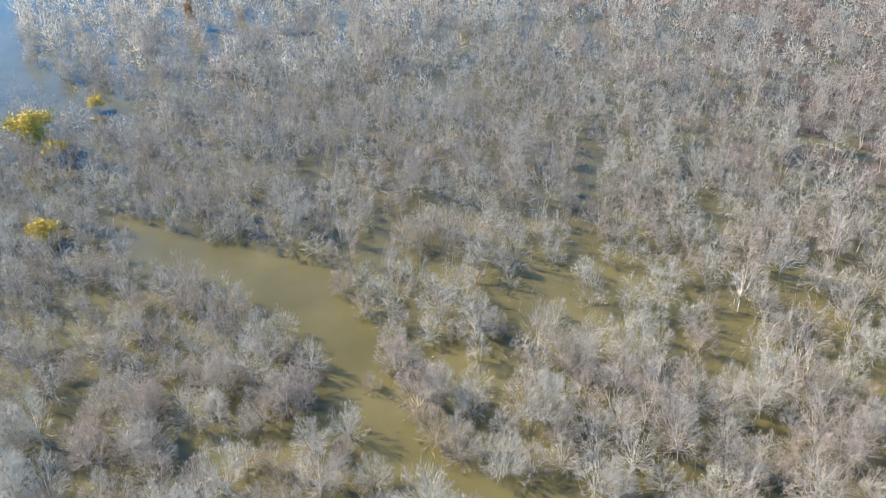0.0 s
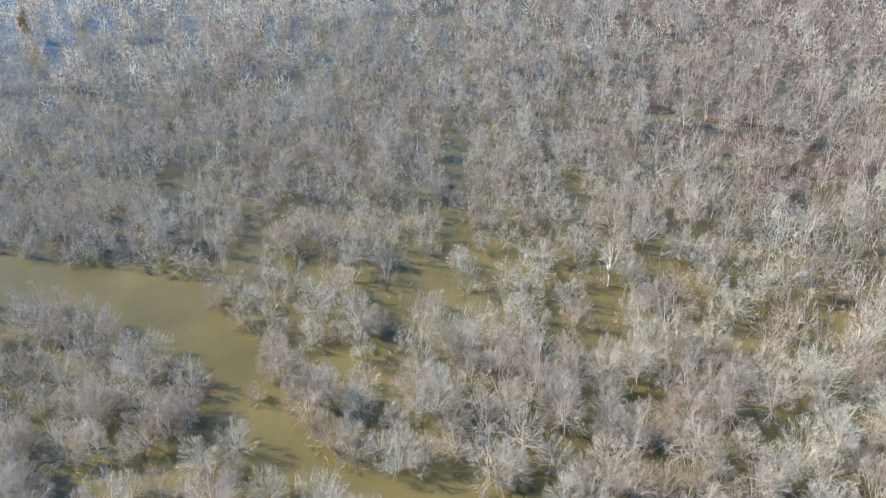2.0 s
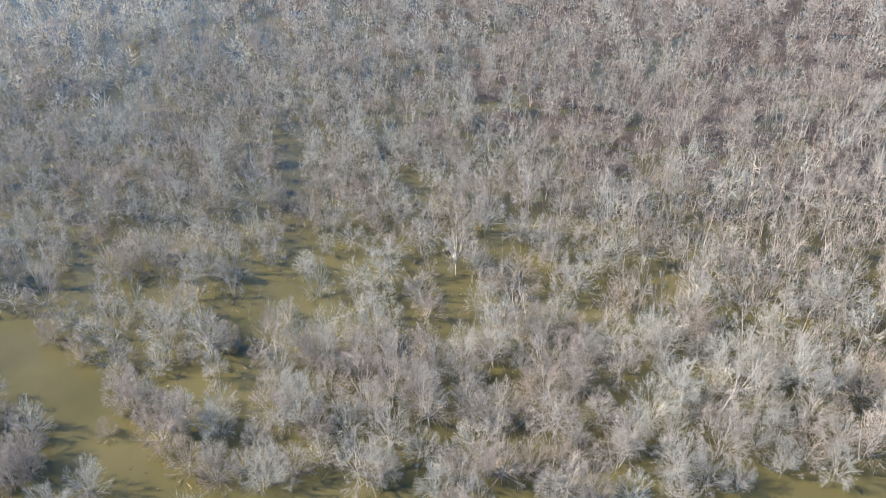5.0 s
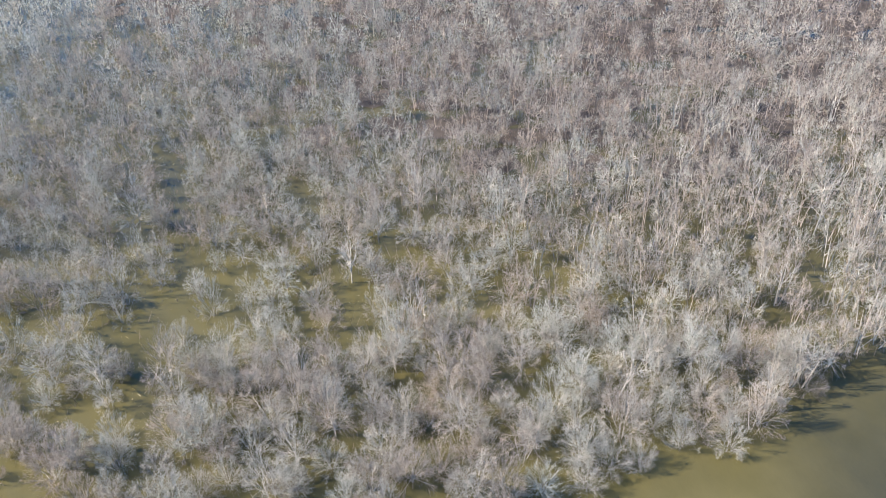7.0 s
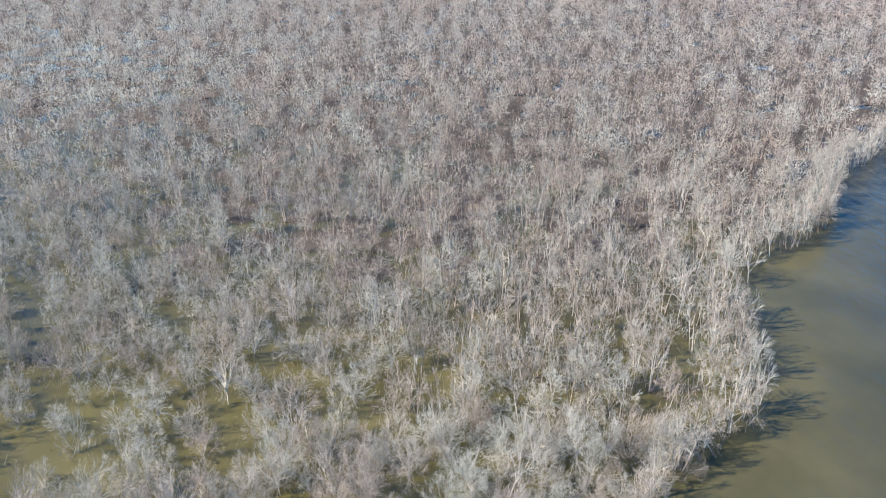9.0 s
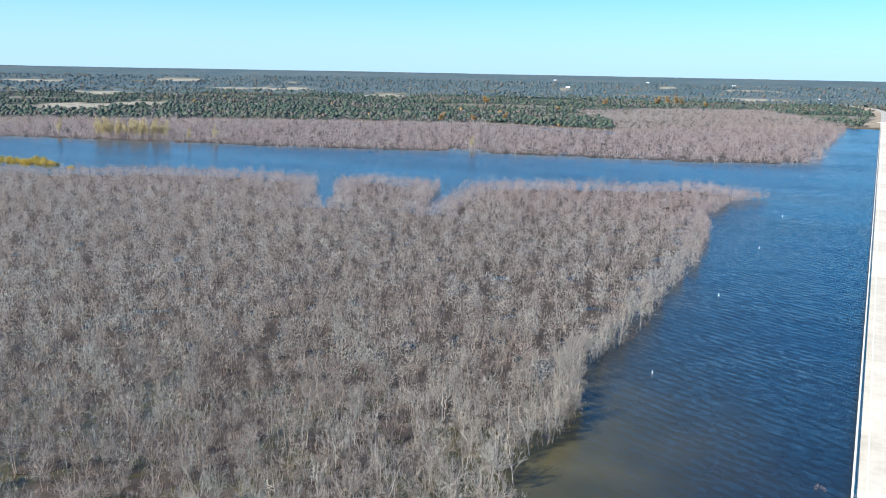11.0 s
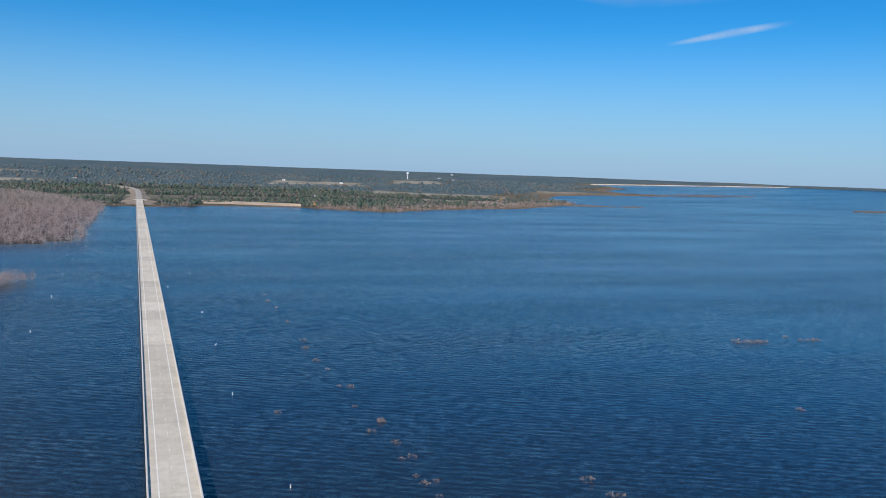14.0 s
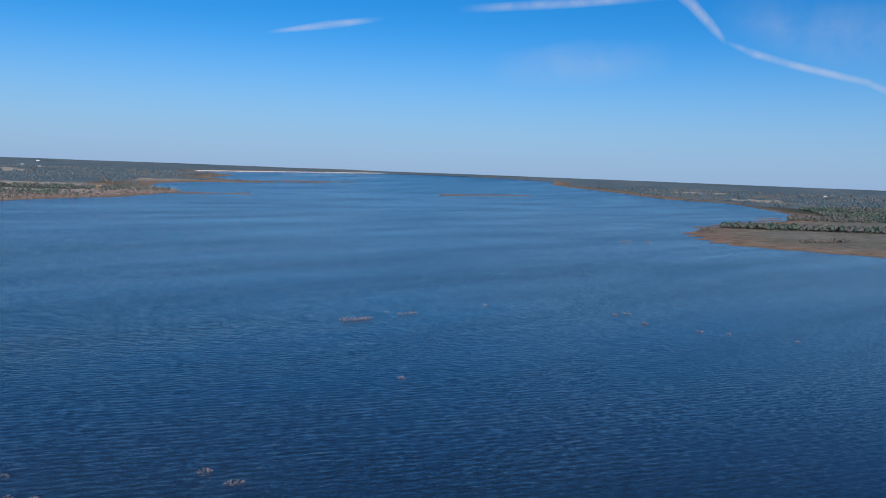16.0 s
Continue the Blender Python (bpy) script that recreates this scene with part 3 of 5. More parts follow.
def bare_tree(height, width, stems, limbs, shoots, thick, sides=3, clear=0.0, low=0.12, trunks=1, reach=0.2):
    """A leafless tree or shrub: straight stems that fan out in a dome from one foot (or from bare trunks, clear: their part of the height), limbs that climb outwards on each, fine twigs on the limbs."""
    wood, fine = [], []
    heart = np.array([0, 0, clear * height])
    core = np.array([0, 0, height * (0.15 + 0.6 * clear)])
    axes = np.array([width / 2, width / 2, height * (1 - clear)])
    foot = np.concatenate([rng.normal(size=(stems, 2)) * 0.28, np.full((stems, 1), -0.4)], 1)
    turn = np.arange(stems) * 2.4 + rng.normal(size=stems) * 0.35
    rise = rng.permutation(np.linspace(low, 0.98, stems))
    flat = np.sqrt(1 - rise ** 2)
    aim = np.stack([np.cos(turn) * flat, np.sin(turn) * flat, rise], -1)
    if clear:
        a = rng.uniform(0, 6.28) + np.arange(trunks) * 6.283 / trunks + rng.normal(size=trunks) * 0.5
        lean = np.stack([np.cos(a), np.sin(a), 0 * a], -1) * (0.0 if trunks == 1 else 1.0)
        low_end = lean * 0.35 + rng.normal(size=(trunks, 3)) * (0.1, 0.1, 0) - (0, 0, 0.5)
        top_end = heart + lean * width * 0.16 + rng.normal(size=(trunks, 3)) * (0.25, 0.25, 0.1 * height * clear)
        wood.append(spikes(low_end, top_end + (top_end - low_end) * 0.9, np.full(trunks, thick[0] * 1.6), sides))
        own = rng.integers(0, trunks, stems)
        foot = low_end[own] + (top_end - low_end)[own] * rng.uniform(0.6, 1.15, (stems, 1))
    tops = heart + aim * axes * rng.uniform(0.72, 0.96, (stems, 1))
    bend = foot + (tops - foot) * 0.5 + (0, 0, 0.04 * height) * rng.normal(size=(stems, 1)) + rng.normal(size=(stems, 3)) * 0.12
    wood.append(spikes(foot, bend + (bend - foot) * 0.3, np.full(stems, thick[0]), sides))
    wood.append(spikes(bend, tops, np.full(stems, thick[0] * 0.62), 1))
    u = rng.uniform(0.05, 0.95, (stems, limbs, 1)) ** 0.7
    root = np.where(u < 0.5, foot[:, None] + (bend - foot)[:, None] * u * 2, bend[:, None] + (tops - bend)[:, None] * (u * 2 - 1)).reshape(-1, 3)
    way = unit(np.where(u < 0.5, (bend - foot)[:, None], (tops - bend)[:, None]).reshape(-1, 3))
    out = unit((root - core) * (1, 1, 0.3))
    way = unit(way * 0.85 + out * 0.4 + rng.normal(size=root.shape) * 0.45)
    long = np.clip(to_dome(root, way, heart, axes) * rng.uniform(0.55, 0.95, len(root)), 0.3, 0.34 * height)
    ends = root + way * long[:, None]
    fine.append(spikes(root, ends, np.full(len(root), thick[1]), 1, unit(root - core) + rng.normal(size=root.shape) * 0.3))
    v = rng.uniform(0.1, 1.0, (len(root), shoots, 1)) ** 0.8
    base = (root[:, None] + (ends - root)[:, None] * v).reshape(-1, 3)
    grow = unit(np.repeat(way, shoots, 0) * 0.6 + unit(base - core) * 0.35 + rng.normal(size=base.shape) * 0.55)
    tips = base + grow * np.clip(to_dome(base, grow, heart, axes) * rng.uniform(0.6, 1.06, len(base)), 0.35, reach * height)[:, None]
    fine.append(spikes(base, tips, np.full(len(base), thick[2]), 1, unit(base - core) + rng.normal(size=base.shape) * 0.3))
    return bunch(*wood), bunch(*fine)


def dome_tree(height, width, shoots, thick, clear, long, arms=5):
    """A far leafless tree: pale upright stems that part low down, and a rounded haze of climbing twigs."""
    aim = rng.normal(size=(shoots, 3))
    aim[:, 2] = np.abs(aim[:, 2]) - 0.25
    aim = unit(aim)
    at = np.array([0, 0, clear * height]) + aim * (width / 2, width / 2, height * (1 - clear)) * rng.uniform(0.5, 0.95, (shoots, 1))
    way = unit(aim * 0.8 + (0, 0, 0.4) + rng.normal(size=aim.shape) * 0.5)
    reach = (long * rng.uniform(0.6, 1.4, shoots))[:, None]
    start = np.concatenate([rng.normal(size=(arms, 2)) * width * 0.1, np.full((arms, 1), -0.4)], 1)
    top = start * (2.6, 2.6, 0) + rng.normal(size=(arms, 3)) * (0.4, 0.4, 0) + np.array([0, 0, height]) * rng.uniform(0.7, 0.95, (arms, 1))
    return spikes(start, top, np.full(arms, thick * 0.9), 1), spikes(at - way * reach * 0.4, at + way * reach * 0.6, np.full(shoots, thick), 1, aim + rng.normal(size=aim.shape) * 0.12)


def both(tree):
    """Wood and twigs as one pair of arrays, and which faces are twigs."""
    (a, f), (b, g) = tree
    v, h = bunch((a, f), (b, g))
    return v, h, np.concatenate([np.zeros(len(f), int), np.ones(len(g), int)])


def strewn(kinds, x, y, z, size, turn):
    """Many copies of the kinds, laid at the points, as one set of arrays: corners, faces, each face's material, and each corner's tint, one for a tree."""
    pieces, mats, tints = [], [], []
    which = rng.integers(0, len(kinds), len(x))
    for i, (v, f, *rest) in enumerate(kinds):
        pick = np.nonzero(which == i)[0]
        if not len(pick):
            continue
        c, s = np.cos(turn[pick])[:, None], np.sin(turn[pick])[:, None]
        g = size[pick][:, None]
        tall = g * rng.uniform(0.8, 1.25, (len(pick), 1))
        px = (v[None, :, 0] * c - v[None, :, 1] * s) * g + x[pick][:, None]
        py = (v[None, :, 0] * s + v[None, :, 1] * c) * g + y[pick][:, None]
        pz = v[None, :, 2] * tall + z[pick][:, None]
        pieces.append((np.stack([px, py, pz], -1).reshape(-1, 3), (np.arange(len(pick))[:, None, None] * len(v) + f).reshape(-1, 3)))
        mats.append(np.tile(rest[0] if rest else np.zeros(len(f), int), len(pick)))
        tints.append(np.repeat(rng.uniform(0, 1, len(pick)), len(v)))
    return (*bunch(*pieces), np.concatenate(mats), np.concatenate(tints))


def scatter(poly, gap, keep):
    """Jittered points in a polygon, about gap metres apart, where keep(x, y) allows."""
    xs, ys = [p[0] for p in poly], [p[1] for p in poly]
    gx, gy = np.meshgrid(np.arange(min(xs), max(xs), gap), np.arange(min(ys), max(ys), gap * 0.9))
    gx = (gx + rng.uniform(-0.48, 0.48, gx.shape) * gap + (np.arange(gx.shape[0]) % 2)[:, None] * gap / 2).ravel()
    gy = (gy + rng.uniform(-0.48, 0.48, gy.shape) * gap).ravel()
    ok = keep(gx, gy)
    return gx[ok], gy[ok]


def in_sight(x, y):
    az = np.degrees(np.arctan2(x, y))
    return (az > -120) & (az < 80)


def thinned(x, y):
    """Near the creek's north bank the stand is open; elsewhere it is close."""
    loose = np.exp(-(((x + 112) / 26) ** 2 + ((y - 30) / 30) ** 2)) + 0.5 * np.exp(-(((x + 95) / 18) ** 2 + ((y + 24) / 16) ** 2))
    return rng.uniform(0, 1, len(x)) < (1 - 0.2 * loose) * (0.95 + 0.12 * wobble(x, y, 25))


# trees that stand apart on the banks: x, y, size, s for shrub or t for tree
BANK = [(-81, -10, 0.9), (-79, -1, 1.0), (-89, -4, 0.9), (-87, -9, 1.0), (-82, 11, 1.05), (-78, 16, 1.1), (-86, 8, 0.85), (-98, 0, 0.5), (-97, 5, 0.6), (-108, 4, 0.8), (-104, 7, 0.6), (-117, 0, 0.8),
        (-93, 47, 0.5), (-87, 51, 1.0), (-87, 24, 1.35), (-78, 24, 0.9), (-94, 15, 1.1), (-73, 30, 1.0), (-72, 36, 1.0), (-100, -16, 0.95), (-104, -9, 1.1), (-100, 45, 0.9), (-98, 51, 0.9)]
BANK += [(-87, 59, 1.1), (-81, 29, 1.1), (-85, -18, 0.8), (-83, -24, 0.9), (-124, -3, 0.9), (-108, 10, 0.8), (-108, 21, 0.8), (-109, 31, 0.7), (-120, 13, 0.8), (-47, 68, 0.75), (-49, 60, 0.9),
         (-52, 55, 1.0), (-42, 80, 0.95), (-46, 75, 0.8), (-51, 75, 0.9), (-42, 98, 0.9), (-44, 93, 1.0), (-42, 87, 1.1), (-72, 30, 1.0), (-46, 79, 1.0)]
bank_x, bank_y, bank_size = np.array(BANK).T
MID_REACH = 270


def apart(x, y):
    return np.min(np.hypot(x[:, None] - bank_x, y[:, None] - bank_y), axis=1) > 3.0


px, py = scatter(WOOD, 4.45, lambda x, y: (np.hypot(x, y) < 125) & in_sight(x, y))
ok = (open_water(px, py) > 0.5) & thinned(px, py) & apart(px, py)
px, py = np.concatenate([bank_x, px[ok]]), np.concatenate([bank_y, py[ok]])
size = np.concatenate([bank_size, rng.uniform(0.65, 1.25, ok.sum())])
order = np.concatenate([np.arange(len(BANK)), len(BANK) + np.argsort(np.hypot(px, py)[len(BANK):])])
near, rest = order[:300], order[300:]

KINDS = [("shrub", bare_tree(rng.uniform(6.4, 8.4), rng.uniform(6.2, 7.6), 24, 8, 7, (0.06, 0.031, 0.031), low=-0.05 + 0.06 * i)) for i in range(6)]
KINDS += [("tree", bare_tree(rng.uniform(8.8, 10.8), rng.uniform(6.0, 7.2), 22, 8, 7, (0.075, 0.032, 0.031), clear=0.22, low=-0.2, trunks=1 + i % 3)) for i in range(4)]
LABELS = {"shrub": "leafless grey shrub with many stems standing in brown water", "tree": "leafless pale tree with fine twigs standing in brown water"}
stock = []
for kind, (wood, fine) in KINDS:
    base = new("bare_" + kind)
    for name, (v, f), mat in (("trunk", wood, BARK), ("crown", fine, TWIG)):
        ob = new(name, mesh(name, v, f, mat))
        ob.parent = base
    stock.append(tagged(base, LABELS[kind], "tree" if kind == "tree" else "shrub", "flooded bare trees"))
used = [False] * len(stock)
for i in near:
    n = int(rng.integers(0, 6 if i < len(BANK) else len(stock)))
    m = pose(px[i], py[i], 0, rng.normal() * 4, rng.normal() * 4, rng.uniform(0, 360)) @ Matrix.Diagonal((*[size[i]] * 3, 1))
    if used[n]:
        ob = copy_thing(stock[n], m)
        ob.scale = m.to_scale()
    else:
        stock[n].matrix_basis = m
        used[n] = True


def stand(kinds, x, y, label, bark, lo=0.65, hi=1.2, twig=TWIG):
    v, f, mat, tint = strewn(kinds, x, y, 0 * x, rng.uniform(lo, hi, len(x)), rng.uniform(0, 6.28, len(x)))
    tagged(new("flooded_wood", mesh("flooded_wood", v, f, bark, False, twig, mat, tint)), label, "wood", kind="stuff")


fulls = [both(bare_tree(rng.uniform(7.0, 9.4), rng.uniform(6.0, 7.6), 16, 6, 7, (0.075, 0.042, 0.04), 1, clear=0.2 * (i % 2), low=-0.05, trunks=1 + i % 3, reach=0.17)) for i in range(12)]
mids = [both(bare_tree(rng.uniform(7.6, 9.8), rng.uniform(6.0, 7.6), 12, 5, 7, (0.08, 0.055, 0.055), 1, clear=0.22 * (i % 3 > 0), low=-0.05, trunks=1 + i % 3, reach=0.13)) for i in range(12)]
talls = [both(bare_tree(rng.uniform(9.0, 11.0), rng.uniform(5.2, 6.8), 11, 5, 6, (0.10, 0.05, 0.046), 1, clear=0.4, low=-0.15, trunks=2 + i % 3, reach=0.13)) for i in range(12)]
FULL_REACH = 175
mx, my = scatter(WOOD, 4.6, lambda x, y: (np.hypot(x, y) >= 125) & (np.hypot(x, y) < MID_REACH + rng.uniform(-70, 40, len(x))) & in_sight(x, y))
ok = (open_water(mx, my) > 0.5) & thinned(mx, my) & apart(mx, my)
mx, my = np.concatenate([px[rest], mx[ok]]), np.concatenate([py[rest], my[ok]])
close = np.hypot(mx, my) < FULL_REACH
lofty = rng.uniform(70, 130, len(mx)) < my
sparse = rng.uniform(0, 1, len(mx)) < 0.84
stand(fulls, mx[close & ~lofty], my[close & ~lofty], "dense stand of leafless grey trees standing in water", BARK)
stand(mids, mx[~close & ~lofty], my[~close & ~lofty], "leafless grey brown trees crowding the flooded wood", BARK)
stand(talls, mx[lofty & sparse], my[lofty & sparse], "tall bare trees with grey clear trunks standing in water", DUSK_BARK)

edge_kinds = [both(bare_tree(rng.uniform(8.6, 10.6), rng.uniform(5.4, 7.0), 11, 5, 5, (0.14, 0.07, 0.055), 1, clear=0.44, low=-0.15, trunks=2 + i % 3)) for i in range(8)]
sx, sy = scatter(WOOD, 5.0, lambda x, y: inside(WOOD, x, y) & (x > -150) & (y > 85) & (y < 340))
ok = (shore(WOOD_SHORE + [(-2000, 700), (-2000, 0)], sx, sy) > -7) | ((np.hypot(sx + 85, (sy - 140) * 0.6) < 38) & (rng.uniform(0, 1, len(sx)) < 0.35))
ok &= open_water(sx, sy) > 0.5
stand(edge_kinds, sx[ok], sy[ok], "pale trunks of bare trees along the wood's edge", BARK, 0.8, 1.15)

fx, fy = scatter(WOOD, 6.3, lambda x, y: (np.hypot(x, y) >= MID_REACH + rng.uniform(-70, 40, len(x))) & in_sight(x, y))
ok = open_water(fx, fy) > 0.5
fars = [both(dome_tree(rng.uniform(6.8, 8.8), rng.uniform(6.2, 8.0), 70, 0.19, 0.3, 1.35, 2)) for i in range(10)]
stand(fars, fx[ok], fy[ok], "brown leafless wood reaching to the open channel", FAR_TWIG, twig=FAR_TWIG)

fx, fy = scatter(FAR_WOOD, 10.2, lambda x, y: inside(FAR_WOOD, x, y))
sx, sy = scatter(WOOD, 6.0, lambda x, y: inside(WOOD, x, y) & (y > 330))
ok = (shore(WOOD, sx, sy) > -14) & (open_water(sx, sy) > 0.5)
stand(fars, sx[ok], sy[ok], "brown bare trees along the tip of the flooded wood", FAR_TWIG, 0.55, 0.95, FAR_TWIG)
tiny = [both(dome_tree(rng.uniform(7.5, 10), 10, 25, 0.48, 0.25, 2.0, 2)) for i in range(8)]
stand(tiny, fx, fy, "reddish brown leafless wood across the channel", FAR_TWIG, twig=FAR_TWIG)


# ---- brush, and dark sheets that shade the gaps under the trees ----
# unseen dark sheets, added to mask sky reflection and shade the gaps
GAP_FLOOR = varied("dark_gap_floor", 0.05, ((0.3, (0.055, 0.045, 0.038)), (0.7, (0.095, 0.078, 0.066))), 0.95, 0.4)
BRUSH = varied("low_brush", 0.06, ((0.3, (0.19, 0.13, 0.10)), (0.5, (0.27, 0.205, 0.165)), (0.7, (0.24, 0.20, 0.165))), 0.9, 2.0)


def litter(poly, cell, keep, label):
    """Dark ragged sheets added on the water in place of shade, well inside the wood's edge."""
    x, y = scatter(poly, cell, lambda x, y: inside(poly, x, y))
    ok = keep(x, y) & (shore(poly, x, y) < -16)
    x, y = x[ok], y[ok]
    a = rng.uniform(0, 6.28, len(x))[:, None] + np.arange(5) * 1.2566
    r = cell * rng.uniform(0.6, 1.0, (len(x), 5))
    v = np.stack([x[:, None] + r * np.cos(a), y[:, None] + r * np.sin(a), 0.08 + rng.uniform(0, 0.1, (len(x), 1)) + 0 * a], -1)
    tagged(new("brush_floor", mesh("brush_floor", v.reshape(-1, 3), np.arange(5 * len(x)).reshape(-1, 5), GAP_FLOOR)), label, "litter", kind="stuff")


litter(FAR_WOOD, 14, lambda x, y: x < 1e6, "dark brown sheets added as shade under the far flooded wood")
litter(WOOD, 8, lambda x, y: (np.hypot(x, y) > 165) & (rng.uniform(0, 1, len(x)) < np.clip((y - 70) / 160, 0, 1)), "dark brown sheets added as shade between flooded trees")

n = 70000
hx, hy = rng.uniform(-330, -38, n), rng.uniform(-120, 330, n)
far = np.hypot(hx, hy)
ok = (far < 340) & (far > 60) & (rng.uniform(0, 1, n) < (0.2 + 0.8 * np.clip((hy - 20) / 100, 0, 1)) * np.clip(0.55 + 0.8 * wobble(hx, hy, 14), 0, 1))
hx, hy = hx[ok], hy[ok]
ok = open_water(hx, hy) > 0.5
root = np.stack([hx[ok], hy[ok], np.full(ok.sum(), -0.1)], -1)
tips = root + rng.normal(size=root.shape) * (0.8, 0.8, 0.2) + np.stack([0 * hx[ok], 0 * hy[ok], rng.uniform(0.8, 2.4, ok.sum())], -1)
v, f = spikes(root, tips, np.hypot(root[:, 0], root[:, 1]) * 0.0006 + 0.03, 1)
n = 34000
hx, hy = rng.uniform(-275, -38, n), rng.uniform(-110, 275, n)
far = np.hypot(hx, hy)
ok = (far < 280) & (far > 105) & (rng.uniform(0, 1, n) < (0.45 + 0.55 * np.clip((hy - 10) / 80, 0, 1)) * np.clip(0.7 + 0.6 * wobble(hx, hy, 9), 0, 1))
hx, hy = hx[ok], hy[ok]
ok = open_water(hx, hy) > 0.5
stem = np.stack([hx[ok], hy[ok], np.full(ok.sum(), -0.1)], -1)
tall = rng.uniform(1.2, 3.4, ok.sum())
ends = stem + rng.normal(size=stem.shape) * (0.9, 0.9, 0.1) + np.stack([0 * tall, 0 * tall, tall], -1)
poles = spikes(stem, ends, np.hypot(stem[:, 0], stem[:, 1]) * 0.0003 + 0.015, 1)
tagged(new("sapling_thicket", mesh("sapling_thicket", *poles, TWIG)), "thin grey saplings crowded between flooded trees", "thicket", kind="stuff")
tagged(new("low_brush", mesh("low_brush", v, f, BRUSH)), "reddish brown brush between the flooded trees", "brush", kind="stuff")


# ---- far woods ----
def crown(sprays, lump=True):
    """A far tree: an uneven rounded mass of leaf with loose sprays round it, on a short stem."""
    at = rng.normal(size=(sprays, 3))
    at = unit(at) * rng.uniform(0.75, 1.1, (sprays, 1)) * (0.9, 0.9, 0.75) + (0, 0, 0.95)
    a = rng.normal(size=(sprays, 3)) * 0.3
    b = np.cross(a, rng.normal(size=(sprays, 3)))
    b *= 0.42 / (np.linalg.norm(b, axis=1)[:, None] + 1e-6)
    v = np.stack([at - a, at + b * 0.8, at + a - b * 0.4], 1).reshape(-1, 3)
    pieces = [(v, np.arange(3 * sprays).reshape(-1, 3)), spikes(np.array([[0, 0, -0.3]]), np.array([[0, 0, 1.0]]), [0.2], 1)]
    if lump:
        bm = bmesh.new()
        bmesh.ops.create_icosphere(bm, subdivisions=1, radius=1.0)
        c = np.array([w.co[:] for w in bm.verts])
        f = np.array([[w.index for w in g.verts] for g in bm.faces])
        bm.free()
        keep = c[f].mean(1)[:, 2] > -0.2
        c = c * rng.uniform(0.7, 1.12, (len(c), 1)) * (0.85, 0.85, 0.72) + (0, 0, 0.9)
        pieces.append((c, f[keep]))
    return bunch(*pieces)


def lie(x, y):
    """Height of the land."""
    sd = shore(LAKE, x, y) + 8 * wobble(x, y, 90) * np.clip(np.hypot(x, y) / 1500, 0, 1)
    return np.clip(sd * 0.05, -3, 1.5) + np.clip(sd / 900, 0, 1) * (6 + 5 * wobble(x, y, 1400))


def far_wood(count, near_r, far_r, size, mat, label, cuts, sink=0.5):
    az = np.radians(rng.uniform(-62, 78, count))
    r = np.exp(rng.uniform(math.log(near_r), math.log(far_r), count))
    x, y = np.sin(az) * r, np.cos(az) * r
    sd = shore(LAKE, x, y)
    ok = (sd > 14) & ~inside(FAR_WOOD, x, y) & (fields(x, y) < 0.5) & ~((abs(x - 9) < 36 - 12 * np.clip((y - 1800) / 300, 0, 1)) & (y < 2500)) & ~((x > 120) & (x < 330) & (sd < 95) & (y < 1900))
    ok &= rng.uniform(0, 1, count) > brown_belt(x, y) * 0.85
    ok &= rng.uniform(0, 1, count) < 1.0 - 0.93 * glade(x, y)
    point = (x > 900) & (y < 1500)
    ok &= ~point | ((x > 3000) & (y > 300))
    x, y, r = x[ok], y[ok], r[ok]
    X, Y, Z, k = squash(x, y, lie(x, y))
    grow = rng.uniform(0.45, 1.45, len(x)) * size * k * (1 + np.clip(r / 6000 - 0.6, 0, 2))
    v, f, _, tint = strewn([crown(cuts) for i in range(8)], X, Y, Z - sink * grow, grow, rng.uniform(0, 6.28, len(x)))
    tagged(new("far_wood", mesh("far_wood", v, f, mat, True, tint=tint)), label, "wood", kind="stuff")


def wooded(x, y):
    sd = shore(LAKE, x, y)
    ok = (sd > 16) & ~inside(FAR_WOOD, x, y) & (fields(x, y) < 0.5) & ~((abs(x - 9) < 40) & (y < 2500)) & ~((x > 120) & (x < 330) & (sd < 95) & (y < 1900)) & (brown_belt(x, y) < 0.5)
    return ok & (~((x > 900) & (y < 1500)) | ((x > 3000) & (y > 300)))


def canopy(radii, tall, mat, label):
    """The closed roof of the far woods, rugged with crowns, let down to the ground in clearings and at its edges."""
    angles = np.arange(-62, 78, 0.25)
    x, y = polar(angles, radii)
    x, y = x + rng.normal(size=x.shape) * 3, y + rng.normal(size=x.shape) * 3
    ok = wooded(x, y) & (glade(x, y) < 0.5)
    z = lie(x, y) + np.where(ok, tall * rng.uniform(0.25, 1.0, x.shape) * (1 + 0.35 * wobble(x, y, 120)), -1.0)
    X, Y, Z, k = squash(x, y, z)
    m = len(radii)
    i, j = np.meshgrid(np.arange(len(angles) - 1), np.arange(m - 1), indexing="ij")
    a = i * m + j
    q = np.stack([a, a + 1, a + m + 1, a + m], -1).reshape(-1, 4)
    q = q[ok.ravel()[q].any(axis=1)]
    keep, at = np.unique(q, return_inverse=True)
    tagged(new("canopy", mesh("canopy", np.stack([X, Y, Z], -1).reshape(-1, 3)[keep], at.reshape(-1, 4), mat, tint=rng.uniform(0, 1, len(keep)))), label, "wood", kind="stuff")


